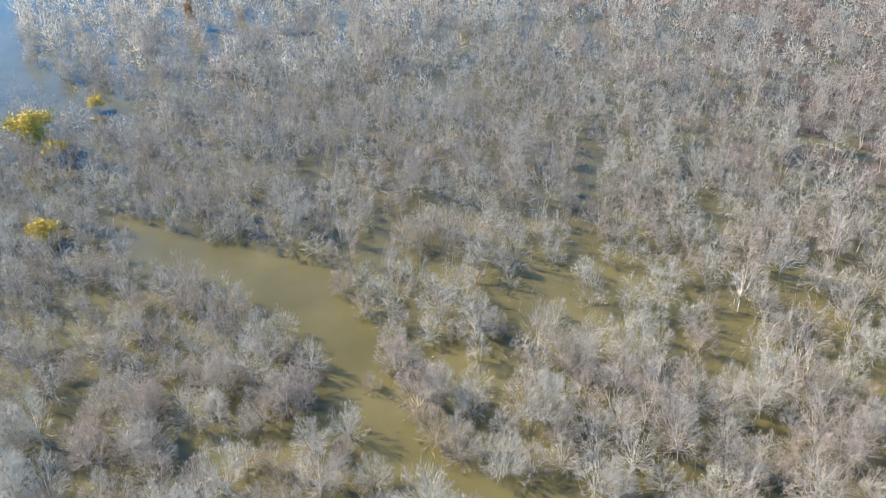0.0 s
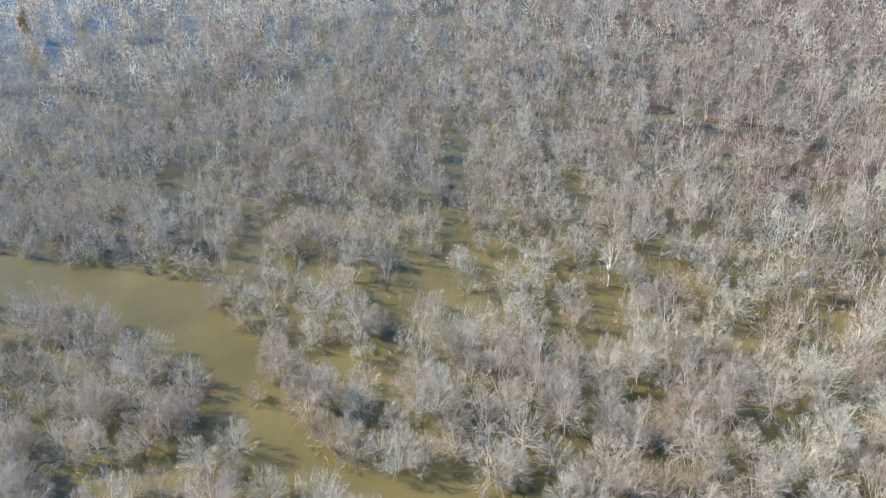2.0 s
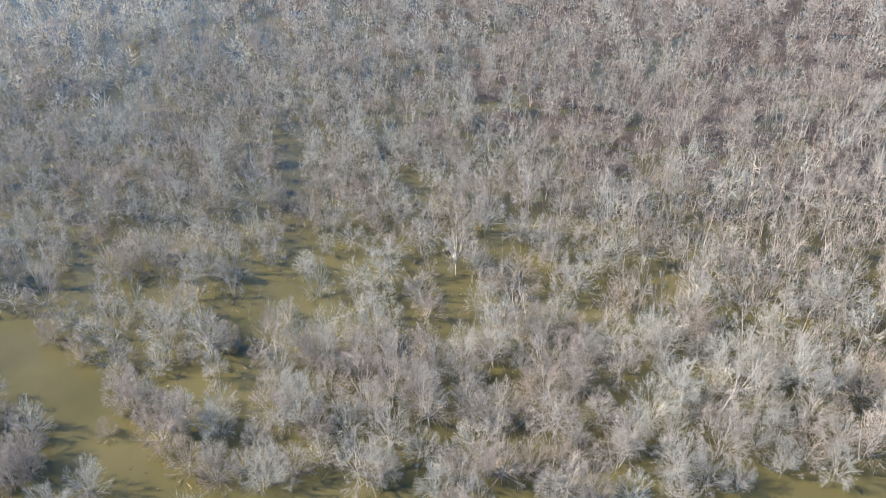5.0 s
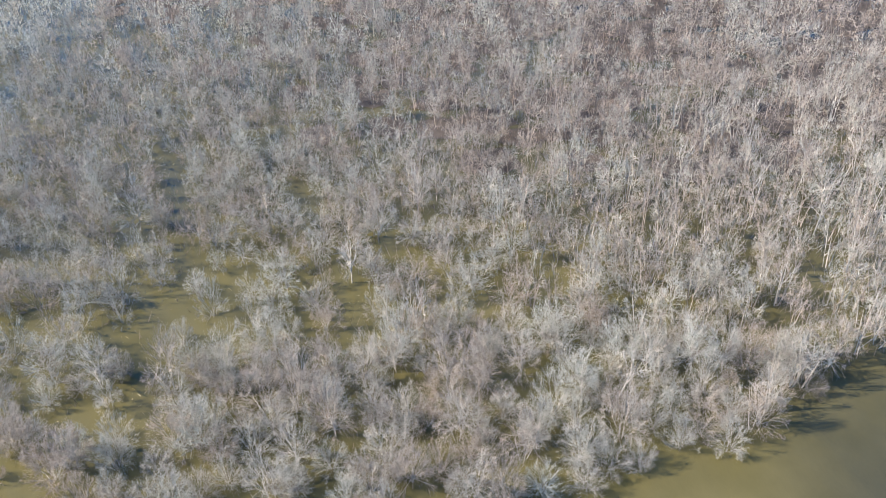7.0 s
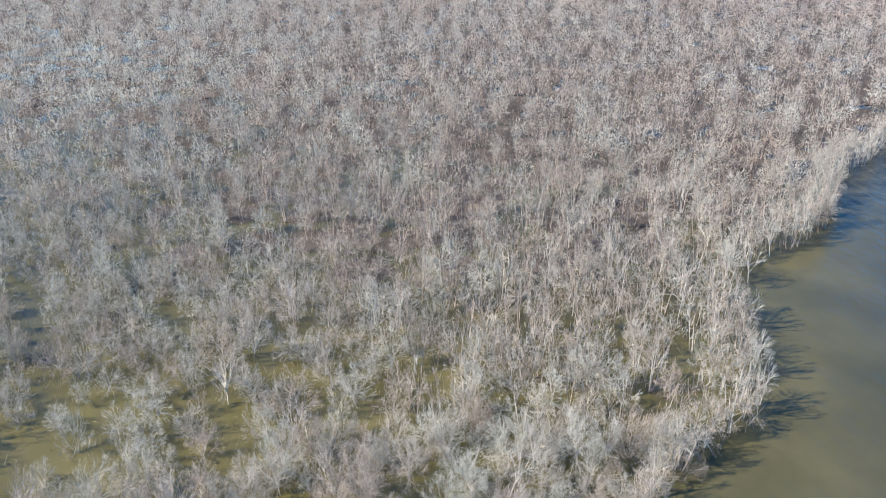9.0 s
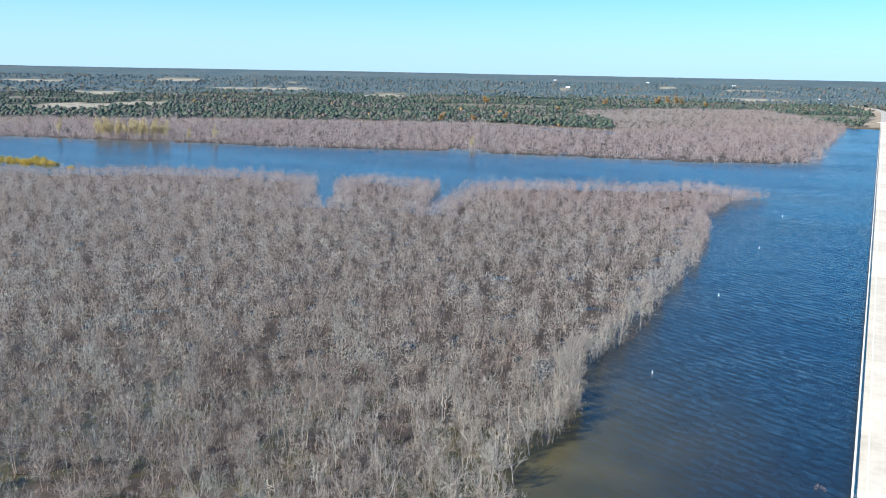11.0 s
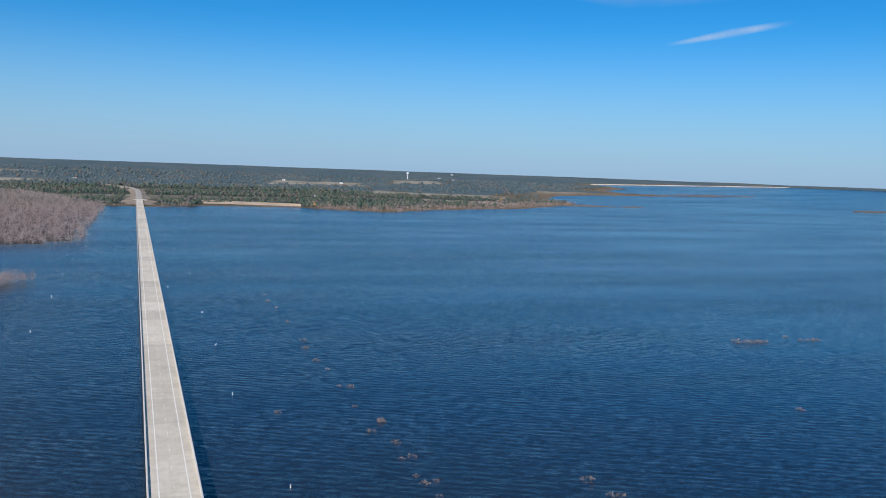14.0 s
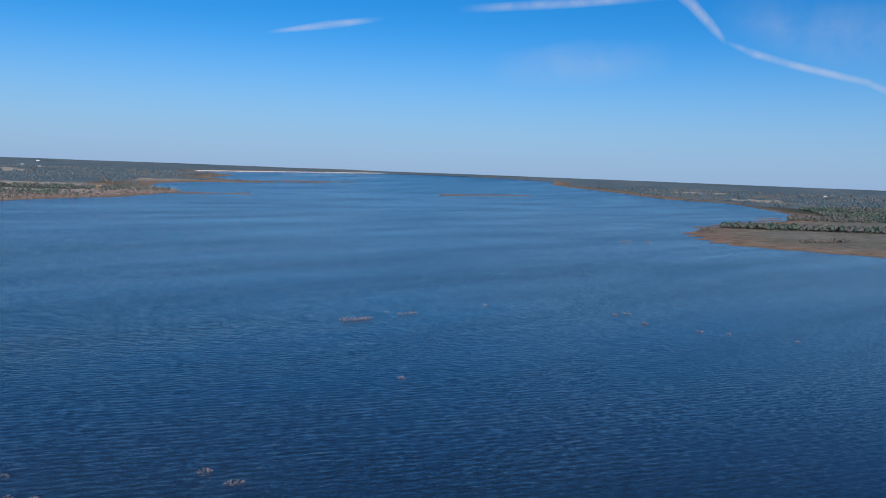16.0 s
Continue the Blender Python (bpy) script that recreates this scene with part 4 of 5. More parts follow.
# low sheet under the crowns, its colour darkened as their shade
canopy(np.geomspace(1060, 2800, 100), 3.0, GAP_SHADE, "dark green sheet coloured as shade between crowns beyond the lake")
canopy(np.geomspace(2700, 20000, 130), 6.0, HAZY, "woodland roof out to the horizon, coloured with blue haze")
far_wood(64000, 1050, 3000, 3.9, GREEN, "dark green and olive crowns beyond the lake", 3, 0.0)
far_wood(9000, 1050, 2900, 3.6, GREY_WOOD, "grey brown leafless trees among the far green wood", 4, 0.0)
far_wood(160, 1050, 3500, 4.2, RUST, "scattered trees in rust autumn leaf", 8, 0.0)
far_wood(20000, 2700, 6500, 5.2, HAZY, "crowns over the plain, coloured with blue haze", 2, 0.0)
far_wood(3000, 2700, 6500, 5.6, GREY_WOOD, "grey brown trees on the plain", 2, 0.2)


def clump(poly, gap, size, mat, label):
    """A small wood of its own on the point across the lake."""
    x, y = scatter(poly, gap, lambda x, y: inside(poly, x, y))
    X, Y, Z, k = squash(x, y, lie(x, y))
    v, f, _, tint = strewn([crown(10) for i in range(6)], X, Y, Z, rng.uniform(0.6, 1.2, len(x)) * size * k, rng.uniform(0, 6.28, len(x)))
    tagged(new("grove", mesh("grove", v, f, mat, tint=tint)), label, "wood", kind="stuff")


clump([(1455, 735), (1560, 745), (1720, 520), (1640, 490)], 9, 5.2, GREEN, "dark grove behind the grassy point")
clump([(2300, 850), (2850, 1150), (3400, 1100), (3000, 500), (2420, 640)], 17, 5.5, GREEN, "dense dark wood behind the marsh")
clump([(1225, 490), (1250, 500), (1330, 470), (1320, 452)], 7, 2.6, GREY_WOOD, "low scrub on the grassy point")
clump([(1300, 690), (1440, 752), (1470, 740), (1330, 675)], 9, 2.2, GREY_WOOD, "brown scrub along the back of the grassy point")
clump([(1560, 640), (1680, 600), (1760, 440), (1700, 430)], 12, 3.6, GREY_WOOD, "leafless trees behind the grassy point")
clump([(1980, 830), (2180, 900), (2330, 760), (2200, 640), (2060, 720)], 14, 4.6, GREEN, "dark wood on the marsh shore")

scrub_az = np.radians(rng.uniform(-3, 40, 11000))
scrub_r = rng.uniform(1500, 2700, 11000)
bx, by = np.sin(scrub_az) * scrub_r, np.cos(scrub_az) * scrub_r
reach = shore(LAKE, bx, by)
ok = (reach > -6) & (reach < np.where(bx > 350, 190, 45)) & ~((bx > 120) & (bx < 335)) & (abs(bx - 9) > 30)
v, f, mat, tint = strewn(tiny, bx[ok], by[ok], np.maximum(lie(bx[ok], by[ok]), 0), rng.uniform(0.5, 0.9, ok.sum()), rng.uniform(0, 6.28, ok.sum()))
tagged(new("shore_scrub", mesh("shore_scrub", v, f, DUSK_BARK, False, FAR_TWIG, mat, tint)), "brown leafless scrub along the far shore", "scrub", kind="stuff")

# ---- the bridge ----
BX, DECK, HALF, SPAN = 9.65, 5.0, 6.1, 30.5
bridge = tagged(new("bridge"), "long straight two-lane concrete bridge over the lake", "bridge")


def shared(name, bm, mat):
    me = bpy.data.meshes.new(name)
    bm.to_mesh(me)
    bm.free()
    me.materials.append(mat)
    return me


def put(name, me, parent, x, y, z):
    ob = new(name, me)
    ob.parent, ob.location = parent, (x, y, z)
    return ob


L = SPAN - 0.04
slab = shared("deck_slab", box(bmesh.new(), -HALF - 0.45, HALF + 0.45, 0, L, -0.25, 0, 0.03), SLAB)
bm = bmesh.new()
box(bm, -0.2, 0.2, 0, L, 0.0, 0.28, 0.03), box(bm, -0.2, 0.2, 0, L, 0.55, 0.86, 0.03)
for i in range(8):
    box(bm, -0.12, 0.12, 1.0 + i * 4.05, 2.1 + i * 4.05, 0.27, 0.56)
rail = shared("rail", bm, RAILING)
bm = bmesh.new()
box(bm, -0.5, 0.5, 0.2, L - 0.2, -1.55, -1.35), box(bm, -0.1, 0.1, 0.2, L - 0.2, -1.36, -0.4), box(bm, -0.5, 0.5, 0.2, L - 0.2, -0.41, -0.252)
girder = shared("girder", bm, RAILING)
cap = shared("bent_cap", box(bmesh.new(), -HALF, HALF, -0.55, 0.55, -2.5, -1.56, 0.05), RAILING)
bm = bmesh.new()
bmesh.ops.create_cone(bm, cap_ends=True, segments=12, radius1=0.45, radius2=0.45, depth=5.5, matrix=Matrix.Translation((0, 0, -5.2)))
column = shared("column", bm, RAILING)
edge_line = shared("edge_line", box(bmesh.new(), -0.16, 0.16, 0.05, L - 0.05, 0.004, 0.010), PAINT)
dash = shared("centre_dash", box(bmesh.new(), -0.06, 0.06, 0, 3.0, 0.004, 0.010), PAINT)
START, SPANS = -305.0, 71
for i in range(SPANS):
    y = START + i * SPAN
    put("deck_slab", slab, bridge, BX, y, DECK)
    for side in (-1, 1):
        put("rail", rail, bridge, BX + side * (HALF + 0.2), y, DECK)
        put("edge_line", edge_line, bridge, BX + side * 3.66, y, DECK)
    for j in range(5):
        put("girder", girder, bridge, BX - 5.2 + j * 2.6, y, DECK)
    put("bent_cap", cap, bridge, BX, y, DECK)
    for dx in (-4.2, 0, 4.2):
        put("column", column, bridge, BX + dx, y, DECK)
    for j in range(2):
        put("centre_dash", dash, bridge, BX, y + 4 + j * 15.2, DECK)
END = START + SPANS * SPAN

# ---- the road beyond ----
bm = bmesh.new()
way = [(BX, END, DECK), (BX, END + 120, DECK), (BX, END + 300, DECK + 1), (BX - 2, END + 480, DECK + 2), (BX - 18, END + 640, DECK + 3), (BX - 60, END + 800, DECK + 4), (BX - 150, END + 1000, DECK + 5)]
pts = [Vector((a[0].item(), a[1].item(), a[2].item())) for a in (squash(*p)[:3] for p in way)]
ring = []
for i, p in enumerate(pts):
    d = (pts[min(i + 1, len(pts) - 1)] - pts[max(i - 1, 0)]).normalized()
    n = Vector((d.y, -d.x, 0))
    ring.append([bm.verts.new(p + n * s + Vector((0, 0, h))) for s, h in ((-26, -5.5), (-8, -0.2), (-6.3, 0), (6.3, 0), (8, -0.2), (26, -5.5))])
for a, b in zip(ring, ring[1:]):
    for j in range(5):
        bm.faces.new((a[j], a[j + 1], b[j + 1], b[j]))
bmesh.ops.recalc_face_normals(bm, faces=bm.faces)
road = part("road", bm, ASPHALT)
road.data.materials.append(VERGE)
for p in road.data.polygons:
    p.material_index = 0 if p.index % 5 == 2 else 1
tagged(road, "pale concrete road on a grassy embankment beyond the bridge", "road", kind="structure")

cols, rows = np.linspace(-1, 1, 13), np.linspace(1692, 2460, 46)
vx, vy = np.meshgrid(cols, rows)
vx = BX + vx * (34 + 7 * wobble(30 * np.sign(vx), vy, 60) + 5 * wobble(50 * np.sign(vx), vy, 23) - 16 * np.clip((vy - 1800) / 300, 0, 1))
vz = np.maximum(lie(vx, vy), 0.2) + 0.6 - 1.5 * (np.abs(cols) > 0.95)
i, j = np.meshgrid(np.arange(45), np.arange(12), indexing="ij")
q = i * 13 + j
X, Y, Z, k = squash(vx, vy, vz)
verge = new("verge", mesh("verge", np.stack([X, Y, Z], -1).reshape(-1, 3), np.stack([q, q + 1, q + 14, q + 13], -1).reshape(-1, 4), VERGE, True))
tagged(verge, "bare tan earth and dry grass beside the new road", "verge", kind="structure")

# ---- buoys ----
def buoy_marker():
    thing = new("marker_buoy")
    bm = bmesh.new()
    for r0, r1, z0, z1 in ((0.38, 0.38, -0.3, 0.25), (0.38, 0.2, 0.25, 0.45), (0.2, 0.19, 0.45, 1.75), (0.19, 0.06, 1.75, 1.95)):
        bmesh.ops.create_cone(bm, cap_ends=True, segments=14, radius1=r0, radius2=r1, depth=z1 - z0, matrix=Matrix.Translation((0, 0, (z0 + z1) / 2)))
    body = part("float", bm, WHITE, thing)
    bm = bmesh.new()
    bmesh.ops.create_cone(bm, cap_ends=True, segments=14, radius1=0.205, radius2=0.2, depth=0.16, matrix=Matrix.Translation((0, 0, 1.35)))
    part("band", bm, RUST, body, "orange band")
    return tagged(thing, "white cylindrical marker buoy afloat beside the bridge", "buoy", "buoys along the bridge")


BUOYS = [(-52, 245), (-50, 350), (-48, 461), (-48, 578), (-49, 683), (-48, 790), (-56, 819), (-44, 900), (-47, 1058), (-47, 1215), (40, 225), (35, 324), (37, 416), (37, 506), (41, 688), (22, 612),
         (36, 791), (37, 881), (34, 1022), (35, 1208), (31, 1368)]
first = buoy_marker()
first.matrix_basis = pose(*BUOYS[0], 0, 3, 2, 0)
first.scale = (0.46, 0.46, 0.52)
for i, (x, y) in enumerate(BUOYS[1:]):
    copy_thing(first, pose(x, y, 0, rng.normal() * 4, rng.normal() * 4, i * 40)).scale = (0.46, 0.46, 0.52)

# ---- trees that still hold leaves ----
def leafy_tree(name, height, width, leaves, mat, label, leaf=0.35):
    """A trunk with limbs and a crown of many small leaf sprays."""
    thing = new(name)
    wood, fine = bare_tree(height, width, 7, 5, 3, (0.2, 0.1, 0.06), 3, 0.25)
    for part_name, (v, f), m in (("trunk", bunch(wood, fine), BARK),):
        ob = new(part_name, mesh(part_name, v, f, m))
        ob.parent = thing
    lobes = rng.normal(size=(9, 3)) * (width * 0.22, width * 0.22, height * 0.14) + (0, 0, height * 0.66)
    at = lobes[rng.integers(0, 9, leaves)] + rng.normal(size=(leaves, 3)) * (width * 0.12, width * 0.12, height * 0.09)
    tip = at + rng.normal(size=(leaves, 3)) * leaf * 1.2 - (0, 0, leaf * 0.4)
    v, f = spikes(at, tip, np.full(leaves, leaf), 1)
    ob = new("crown", mesh("crown", v, f, mat))
    ob.parent = thing
    return tagged(thing, label, "tree", "trees in autumn leaf")


willow = leafy_tree("willow", 9, 8, 2600, GOLD, "willow with bright yellow leaves among bare trees")
willow.matrix_basis = pose(-196, -72, 0)
willow.scale = (1.15, 1.15, 1.05)
for x, y, g in ((-189, -66, 0.65), (-151, -60, 0.65), (-217, -63, 0.5), (-643, 466, 1.3), (-634, 472, 1.3), (-626, 478, 1.2), (-618, 476, 1.2), (-610, 478, 1.35), (-603, 480, 1.2), (-597, 482, 1.1), (-582, 488, 0.7)):
    ob = copy_thing(willow, pose(x, y, 0, 0, 0, rng.uniform(0, 360)))
    ob.scale = (g, g, g * rng.uniform(0.8, 1.0))
rusty = leafy_tree("rust_tree", 9, 3.6, 900, RUST, "slender tree with rust orange leaves in the flooded wood", 0.3)
rusty.matrix_basis = pose(-281, -45, 0)
for x, y, g in ((-646, 1285, 1.6), (-596, 1296, 1.5), (-573, 1383, 1.6), (-616, 2137, 2.2), (-876, 1976, 2.4), (-520, 2387, 2.6), (-529, 2323, 2.2), (-500, 2407, 2.6), (-545, 2395, 2.4), (-480, 2380, 2.0), (-394, 2250, 2.0)):
    ob = copy_thing(rusty, pose(x, y, 2, 0, 0, rng.uniform(0, 360)))
    ob.scale = (g * 1.7, g * 1.7, g)
poplar = leafy_tree("poplar", 17, 6, 900, CREAM, "pale yellow poplar on the far bank of the channel", 0.5)
poplar.matrix_basis = pose(-894, 736, 0)
for i in range(30):
    u = i / 29
    m = pose(-853 + 90 * u + rng.normal() * 3, 738 + 30 * u + rng.uniform(0, 26), 0, 0, 0, rng.uniform(0, 360))
    copy_thing(poplar, m).scale = [rng.uniform(0.8, 1.15)] * 3
for x, y in ((-720, 772), (-690, 782), (-401, 872)):
    copy_thing(poplar, pose(x, y, 0, 0, 0, rng.uniform(0, 360))).scale = [rng.uniform(0.75, 1.0)] * 3

# ---- tall dead trees ----
SILVER = varied("silver_dead_wood", 0.4, ((0.3, (0.36, 0.335, 0.295)), (0.7, (0.49, 0.46, 0.41))), 0.75, 3.0)


def dead_tree(height, width):
    thing = new("dead_tree")
    wood, fine = bare_tree(height, width, 7, 4, 4, (0.19, 0.10, 0.06), 3, 0.33, 0.25)
    for name, (v, f) in (("trunk", wood), ("crown", fine)):
        ob = new(name, mesh(name, v, f, SILVER))
        ob.parent = thing
    return tagged(thing, "tall silver dead tree with bare forked limbs", "tree", "tall dead trees")


GAUNT = [(-58, 76), (-106, 61), (-94, 133), (-98, 163), (-65, 136), (-55, 130), (-87, 61), (-70, 146), (-78, 152), (-88, 147), (-74, 165), (-62, 160), (-75, 250), (-66, 200), (-104, 98), (-118, 84), (-64, 175), (-95, 178), (-200, 480)]
gaunt = [dead_tree(11, 7), dead_tree(12.5, 8)]
for i, (x, y) in enumerate(GAUNT):
    m = pose(x, y, 0, rng.normal() * 6, rng.normal() * 6, rng.uniform(0, 360))
    if i < 2:
        gaunt[i].matrix_basis = m
    else:
        copy_thing(gaunt[i % 2], m)

# ---- drowned shrubs in the open lake ----
DRIFT = varied("drowned_twigs", 0.3, ((0.3, (0.27, 0.205, 0.165)), (0.7, (0.39, 0.30, 0.245))), 0.9, 3.0)


def lake_shrub():
    thing = new("drowned_shrub")
    wood, fine = bare_tree(1.7, 3.8, 20, 5, 6, (0.05, 0.05, 0.045), low=0.1)
    for name, (v, f), m in (("stem", wood, DRIFT), ("crown", fine, DRIFT)):
        ob = new(name, mesh(name, v, f, m))
        ob.parent = thing
    return tagged(thing, "low brown drowned shrub just above the lake water", "shrub", "drowned shrubs in the lake")


ROW = [(82, 572), (80, 545), (81, 520), (80, 472), (80, 420), (77, 401), (77, 374), (79, 357), (77, 328), (81, 326), (75, 298), (74, 268), (80, 278), (79, 255), (76, 240), (79, 241), (75, 225), (77, 219), (80, 220), (78, 209), (47, 297)]
LOOSE = [(308, 377), (312, 374), (316, 374), (320, 373), (324, 374), (348, 374), (353, 373), (357, 373), (420, 370), (346, 384), (995, 637), (1002, 636), (1010, 634), (1019, 613), (1030, 618), (472, 296), (462, 298),
         (450, 269), (454, 235), (462, 221), (474, 187), (979, 312), (990, 310), (123, 198), (125, 197), (123, 210), (241, 257), (-27, 168), (-3, 190)]
first_shrub = lake_shrub()
first_shrub.matrix_basis = pose(80, 278, 0)
for x, y in ROW + LOOSE:
    g = rng.uniform(0.6, 1.15) if x < 100 else rng.uniform(1.7, 2.4) if 300 < x < 313 or 990 < x < 1040 else rng.uniform(0.9, 1.6)
    ob = copy_thing(first_shrub, pose(x + rng.normal() * 0.5, y, -0.35 * g, 0, 0, rng.uniform(0, 360)))
    ob.scale = (g, g, g * 0.8)


# ---- reed beds ----
def reed_bed(count, spots, label, tall):
    """Dry reeds in drifts: each spot is x, y, reach across, reach along."""
    x, y = [], []
    for cx, cy, rx, ry in spots:
        a, r = rng.uniform(0, 6.283, count), np.sqrt(rng.uniform(0, 1, count))
        x.append(cx + rx * r * np.cos(a)), y.append(cy + ry * r * np.sin(a))
    x, y = np.concatenate(x), np.concatenate(y)
    X, Y, Z, k = squash(x, y, -0.3)
    base = np.stack([X, Y, Z], -1)
    lift = k[:, None] * np.stack([rng.normal(size=len(X)) * 0.5, rng.normal(size=len(X)) * 0.5, rng.uniform(0.5, 1, len(X))], -1) * tall
    v, f = spikes(base, base + lift, tall * 0.4 * k, 1)
    tagged(new("reed_bed", mesh("reed_bed", v, f, REED)), label, "reeds", kind="stuff")


reed_bed(900, [(2430, 2140, 240, 45), (2200, 2120, 60, 20)], "rusty reed bed on a low bar in the lake", 4.0)
reed_bed(500, [(1190, 2100, 80, 30), (1310, 2086, 40, 14), (1150, 2150, 90, 40)], "dry reeds trailing off the point into the water", 3.0)
reed_bed(900, [(2000, 3370, 330, 60), (2500, 3560, 260, 60), (2900, 3800, 260, 40)], "long brown reed spit across the far water", 4.5)

reed_bed(700, [(1238, 655, 26, 10), (1190, 612, 30, 12), (1150, 572, 26, 14), (1126, 530, 18, 18), (1126, 480, 14, 26), (1138, 420, 14, 30), (1150, 362, 14, 30), (1290, 690, 34, 12)], "dark brown reeds fringing the grassy point", 1.7)
reed_bed(420, [(1500, 772, 60, 14), (1640, 800, 70, 14), (1790, 820, 70, 16), (1930, 850, 60, 20), (2060, 905, 60, 22)], "rusty reeds along the marsh shore", 2.0)
reed_bed(60, [(1330, 800, 30, 6), (1420, 860, 40, 7), (1560, 900, 40, 6), (1700, 930, 50, 7)], "thin reeds standing in the open shallows", 1.2)

# ---- the beach ----
bm = bmesh.new()
rows = []
for i in range(15):
    u = i / 14
    x = 132 + 192 * u
    front = 1722 + 34 * u + 3 * math.sin(u * 9)
    deep = 120 * (1 - u) ** 0.8 + 14
    rows.append([bm.verts.new((x, front + deep * w, -0.3 + (2.6 + 3.4 * w) * w)) for w in (0, 0.15, 0.4, 0.7, 1)])
for a, b in zip(rows, rows[1:]):
    for j in range(4):
        bm.faces.new((a[j], b[j], b[j + 1], a[j + 1]))
tagged(part("beach", bm, SAND), "pale sandy beach sloping into the lake", "beach", kind="structure")

# ---- the abutment ----
abutment = tagged(new("abutment"), "pale concrete slope under the bridge end", "abutment")
for side, reach in ((-1, 19), (1, 24)):
    bm = bmesh.new()
    v = [bm.verts.new((BX + side * a, END + b, c)) for a, b, c in ((5.5, -1.5, DECK - 0.3), (reach, -7, 0.8), (reach + 3, 6, 1.2), (7, 7, DECK - 0.2), (5.5, -1.5, -1), (reach, -7, -1), (reach + 3, 6, -1), (7, 7, -1))]
    for q in ((0, 1, 2, 3), (0, 4, 5, 1), (1, 5, 6, 2), (2, 6, 7, 3), (3, 7, 4, 0)):
        bm.faces.new([v[n] for n in q])
    bmesh.ops.recalc_face_normals(bm, faces=bm.faces)
    part("slope", bm, RAILING, abutment)
part("back_wall", box(bmesh.new(), BX - 6, BX + 6, END - 1.0, END + 0.5, -1, DECK - 0.3, 0.04), RAILING, abutment)

# ---- water tower, farms, dam ----
def settled(x, y):
    X, Y, Z, k = squash(x, y, lie(np.array([float(x)]), np.array([float(y)]))[0])
    return float(X), float(Y), float(Z), float(k)


tower = new("water_tower")
X, Y, Z, k = settled(1690, 5410)
bm = bmesh.new()
bmesh.ops.create_cone(bm, cap_ends=True, segments=16, radius1=3.6, radius2=2.6, depth=34, matrix=Matrix.Translation((0, 0, 17)))
part("pedestal", bm, METAL, tower)
bm = bmesh.new()
bmesh.ops.create_uvsphere(bm, u_segments=20, v_segments=12, radius=1, matrix=Matrix.Translation((0, 0, 38)) @ Matrix.Diagonal((8.5, 8.5, 6.5, 1)))
part("tank", bm, METAL, tower)
tagged(tower, "white water tower rising above distant woods", "water tower").matrix_basis = pose(X, Y, Z) @ Matrix.Diagonal((k * 1.1, k * 1.1, k * 1.15, 1))


def house():
    thing = new("farm_building")
    part("wall", box(bmesh.new(), -9, 9, -5, 5, -1, 3.6, 0.05), WHITE, thing)
    bm = bmesh.new()
    v = [bm.verts.new(p) for p in ((-9.6, -5.6, 3.5), (9.6, -5.6, 3.5), (9.6, 5.6, 3.5), (-9.6, 5.6, 3.5), (-9.6, 0, 6.4), (9.6, 0, 6.4))]
    for q in ((0, 1, 5, 4), (2, 3, 4, 5), (1, 2, 5), (3, 0, 4), (0, 3, 2, 1)):
        bm.faces.new([v[n] for n in q])
    part("roof", bm, METAL, thing, "pale metal roof")
    for x in (-5, 0, 5):
        part("window", box(bmesh.new(), x - 0.7, x + 0.7, -5.06, -5.004, 1.0, 2.3), DARK, thing)
    return tagged(thing, "white farm building with a pale metal roof among trees", "building", "farm buildings")


farm = house()
FARMS = [(436, 2170, 0.9), (-1355, 4033, 1.8), (-192, 3245, 1.2), (-1792, 7440, 2.5), (114, 2734, 0.8), (-935, 6410, 2.2), (-2804, 7959, 2.5), (3802, 10279, 3), (5555, 2089, 2.2), (1984, 5340, 2), (900, 3900, 1.2), (700, 4300, 1.3), (2400, 6800, 2)]
for i, (x, y, g) in enumerate(FARMS):
    X, Y, Z, k = settled(x, y)
    g *= 0.6
    m = pose(X, Y, Z + 1.5 * k * g, 0, 0, rng.uniform(-25, 25)) @ Matrix.Diagonal((k * g, k * g, k * g, 1))
    if i:
        ob = copy_thing(farm, m)
        ob.scale = m.to_scale()
    else:
        farm.matrix_basis = m
bm = bmesh.new()
last = None
for i in range(13):
    u = i / 12
    x, y = 3900 + 7000 * u, 6900 + 4800 * u
    pair = [bm.verts.new(squash(x + d, y + d, h)[:3]) for d, h in ((-40, 0.2), (0, 4.5), (40, 0.2))]
    if last:
        for j in range(2):
            bm.faces.new((last[j], pair[j], pair[j + 1], last[j + 1]))
    last = pair
tagged(part("dam", bm, CONCRETE), "long pale dam along the far side of the lake", "dam", kind="structure")


# ---- high thin clouds ----
def cloud_material(name, strength, cover):
    m, nt, b = material(name)
    nt.nodes.remove(b)
    p = position(nt)
    glow = nt.nodes.new("ShaderNodeEmission")
    glow.inputs[0].default_value, glow.inputs[1].default_value = (0.86, 0.93, 1.0, 1), strength
    clear = nt.nodes.new("ShaderNodeBsdfTransparent")
    fade = nt.nodes.new("ShaderNodeAttribute")
    fade.attribute_name = "fade"
    thin = ramp(nt, noise_node(nt, p, 0.0045, 8, 0.62), (0.22, (0, 0, 0)), (0.64, (cover, cover, cover)))
    amount = nt.nodes.new("ShaderNodeMath")
    amount.operation = "MULTIPLY"
    nt.links.new(thin, amount.inputs[0])
    nt.links.new(fade.outputs["Fac"], amount.inputs[1])
    mix = nt.nodes.new("ShaderNodeMixShader")
    nt.links.new(amount.outputs[0], mix.inputs[0])
    nt.links.new(clear.outputs[0], mix.inputs[1])
    nt.links.new(glow.outputs[0], mix.inputs[2])
    nt.links.new(mix.outputs[0], nt.nodes["Material Output"].inputs[0])
    return m


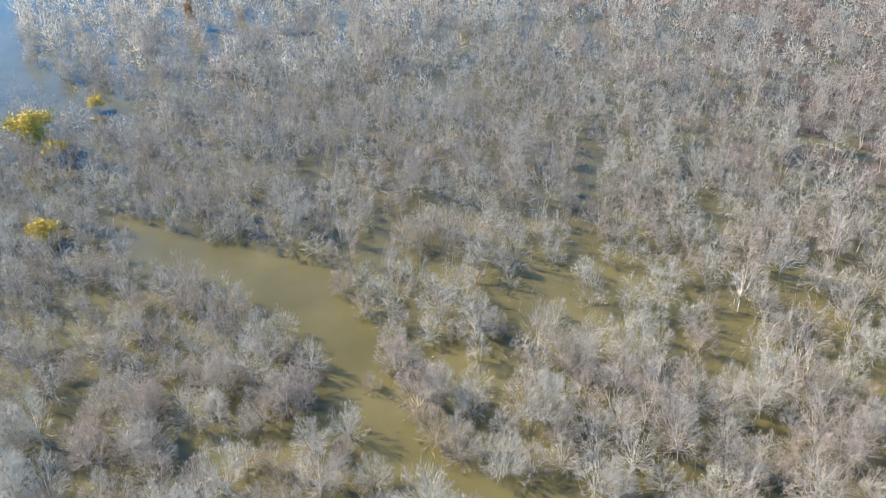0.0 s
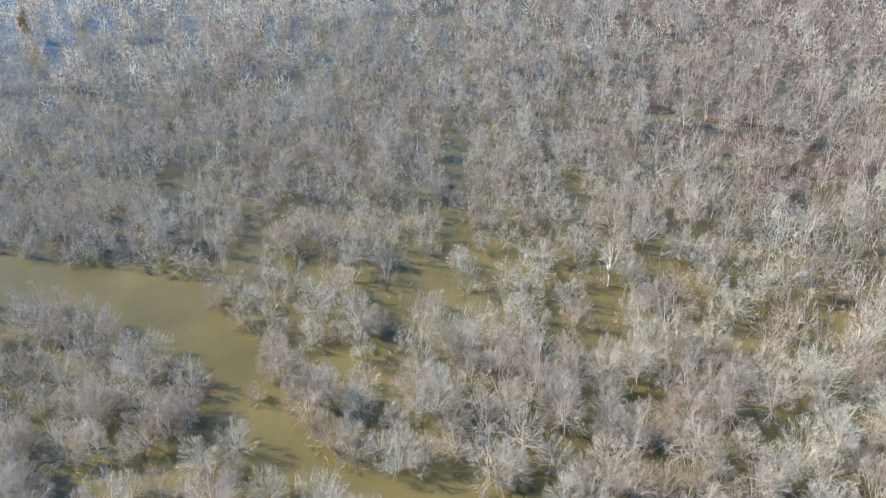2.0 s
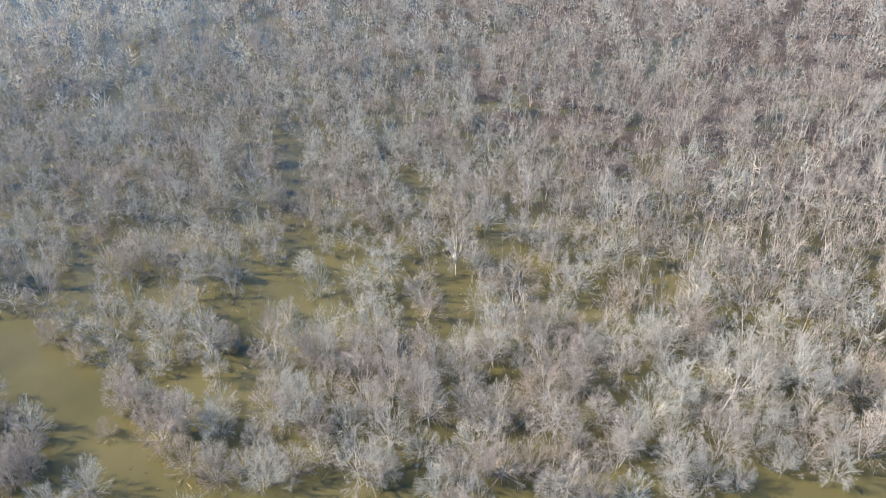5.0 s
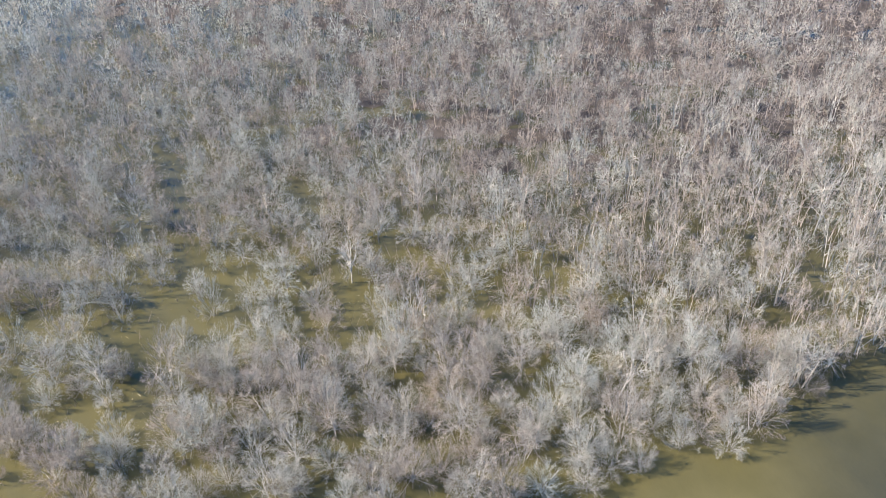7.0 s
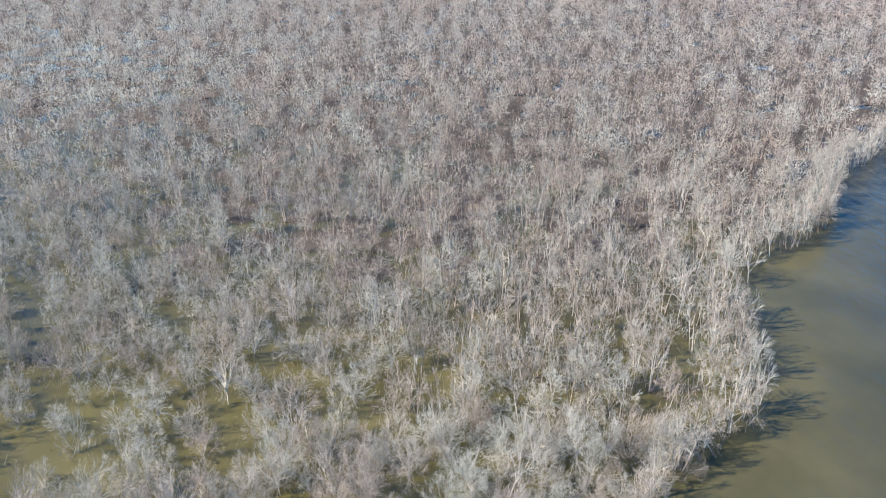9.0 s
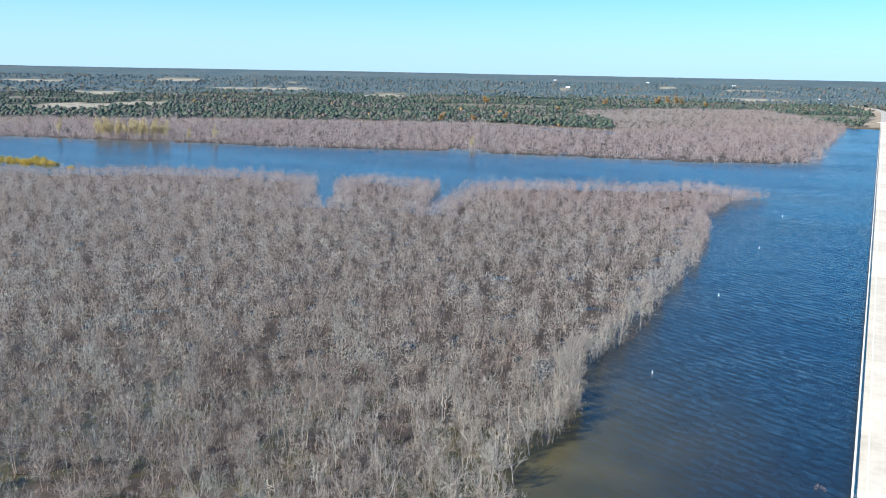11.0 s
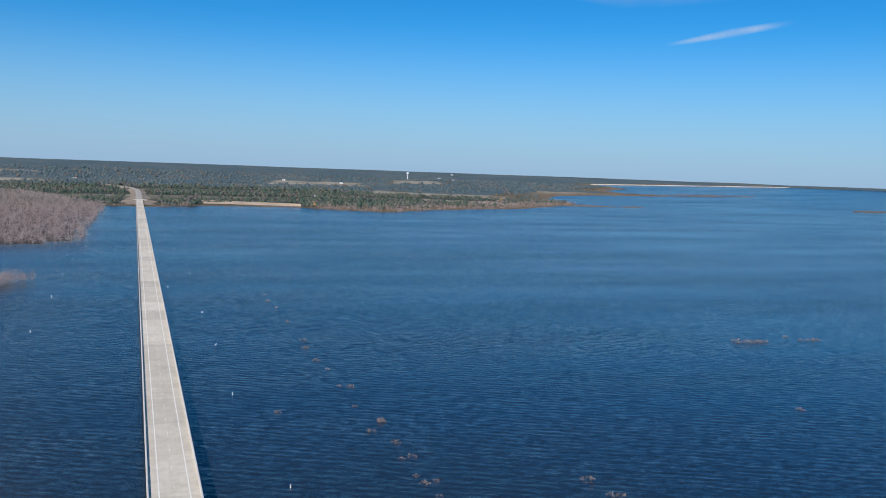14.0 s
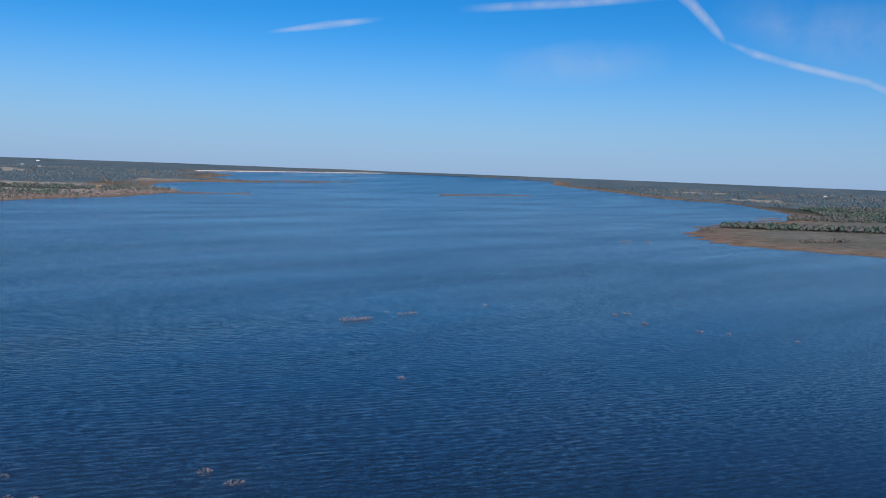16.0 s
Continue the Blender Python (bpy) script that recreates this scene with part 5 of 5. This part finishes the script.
def cloud(line, label, mat):
    """A streak of high cloud along points of azimuth, height over the horizon and half width, all in degrees."""
    verts, fades, faces = [], [], []
    steps = [tuple(a + (b - a) * u / 8 for a, b in zip(p, q)) for p, q in zip(line, line[1:]) for u in range(8)] + [line[-1]]
    for i, (az, el, half) in enumerate(steps):
        end = min(1, i / 5, (len(steps) - 1 - i) / 5)
        for j in range(7):
            w = (j - 3) / 3
            a, e = radians(az), radians(el + half * w)
            verts.append((4600 * math.cos(e) * math.sin(a), 4600 * math.cos(e) * math.cos(a), EYE + 4600 * math.sin(e)))
            fades.append((1 - abs(w) ** 1.5) * end)
        if i:
            faces += [((i - 1) * 7 + j, (i - 1) * 7 + j + 1, i * 7 + j + 1, i * 7 + j) for j in range(6)]
    me = mesh("cloud", verts, faces, mat, True)
    me.attributes.new("fade", "FLOAT", "POINT").data.foreach_set("value", np.array(fades, np.float32))
    ob = tagged(new("backdrop", me), label, "cloud", kind="structure")
    ob.visible_shadow = False


STREAK, VEIL = cloud_material("contrail", 0.8, 0.55), cloud_material("cirrus", 0.72, 0.22)
cloud([(33.6, 8.3, 0.12), (37.5, 9.0, 0.3), (41.3, 9.6, 0.2)], "short white streak of high cloud", STREAK)
cloud([(59.5, 11.9, 0.5), (60.6, 11.1, 0.55), (62.2, 9.5, 0.5), (63.1, 8.5, 0.25)], "broad white contrail fading below", STREAK)
cloud([(63.0, 8.6, 0.15), (64.6, 7.9, 0.3), (66.9, 7.2, 0.28), (71.2, 6.1, 0.26), (73.5, 5.0, 0.3), (80, 2.6, 0.3)], "long thin white contrail", STREAK)
cloud([(46, 10.4, 0.3), (52.9, 10.9, 0.35), (60, 11.4, 0.3)], "faint flat streak of cirrus", STREAK)
cloud([(48, 6.6, 1.2), (54, 7.2, 1.6), (60, 7.6, 1.2)], "faint veil of cirrus", VEIL)
cloud([(62, 10.2, 1.4), (69, 9.0, 2.2), (80, 8.2, 2.2)], "soft veil of cirrus beside the contrail", VEIL)
cloud([(25, 12.2, 0.8), (31, 11.4, 0.9), (38, 11.6, 0.8)], "soft white cirrus high over the lake", VEIL)


# ---- sedge and drifted sticks in the pools ----
sedge = []
for cx, cy, reach in POOLS + [(-90, 5, 7), (-105, 15, 8), (-112, 40, 8), (-95, 35, 7), (-84, 40, 6), (-128, 22, 6), (-90, -18, 6), (-78, 8, 5)]:
    n = 26
    root = np.stack([cx + rng.normal(size=n) * reach * 0.6, cy + rng.normal(size=n) * reach * 0.6, np.full(n, -0.05)], -1)
    sedge.append(spikes(root, root + rng.normal(size=(n, 3)) * (0.3, 0.3, 0.1) + (0, 0, 0.3), np.full(n, 0.11), 1))
v, f = bunch(*sedge)
tagged(new("sedge", mesh("sedge", v, f, CREAM)), "pale sedge tips and sticks poking out of the shallows", "sedge", kind="stuff")
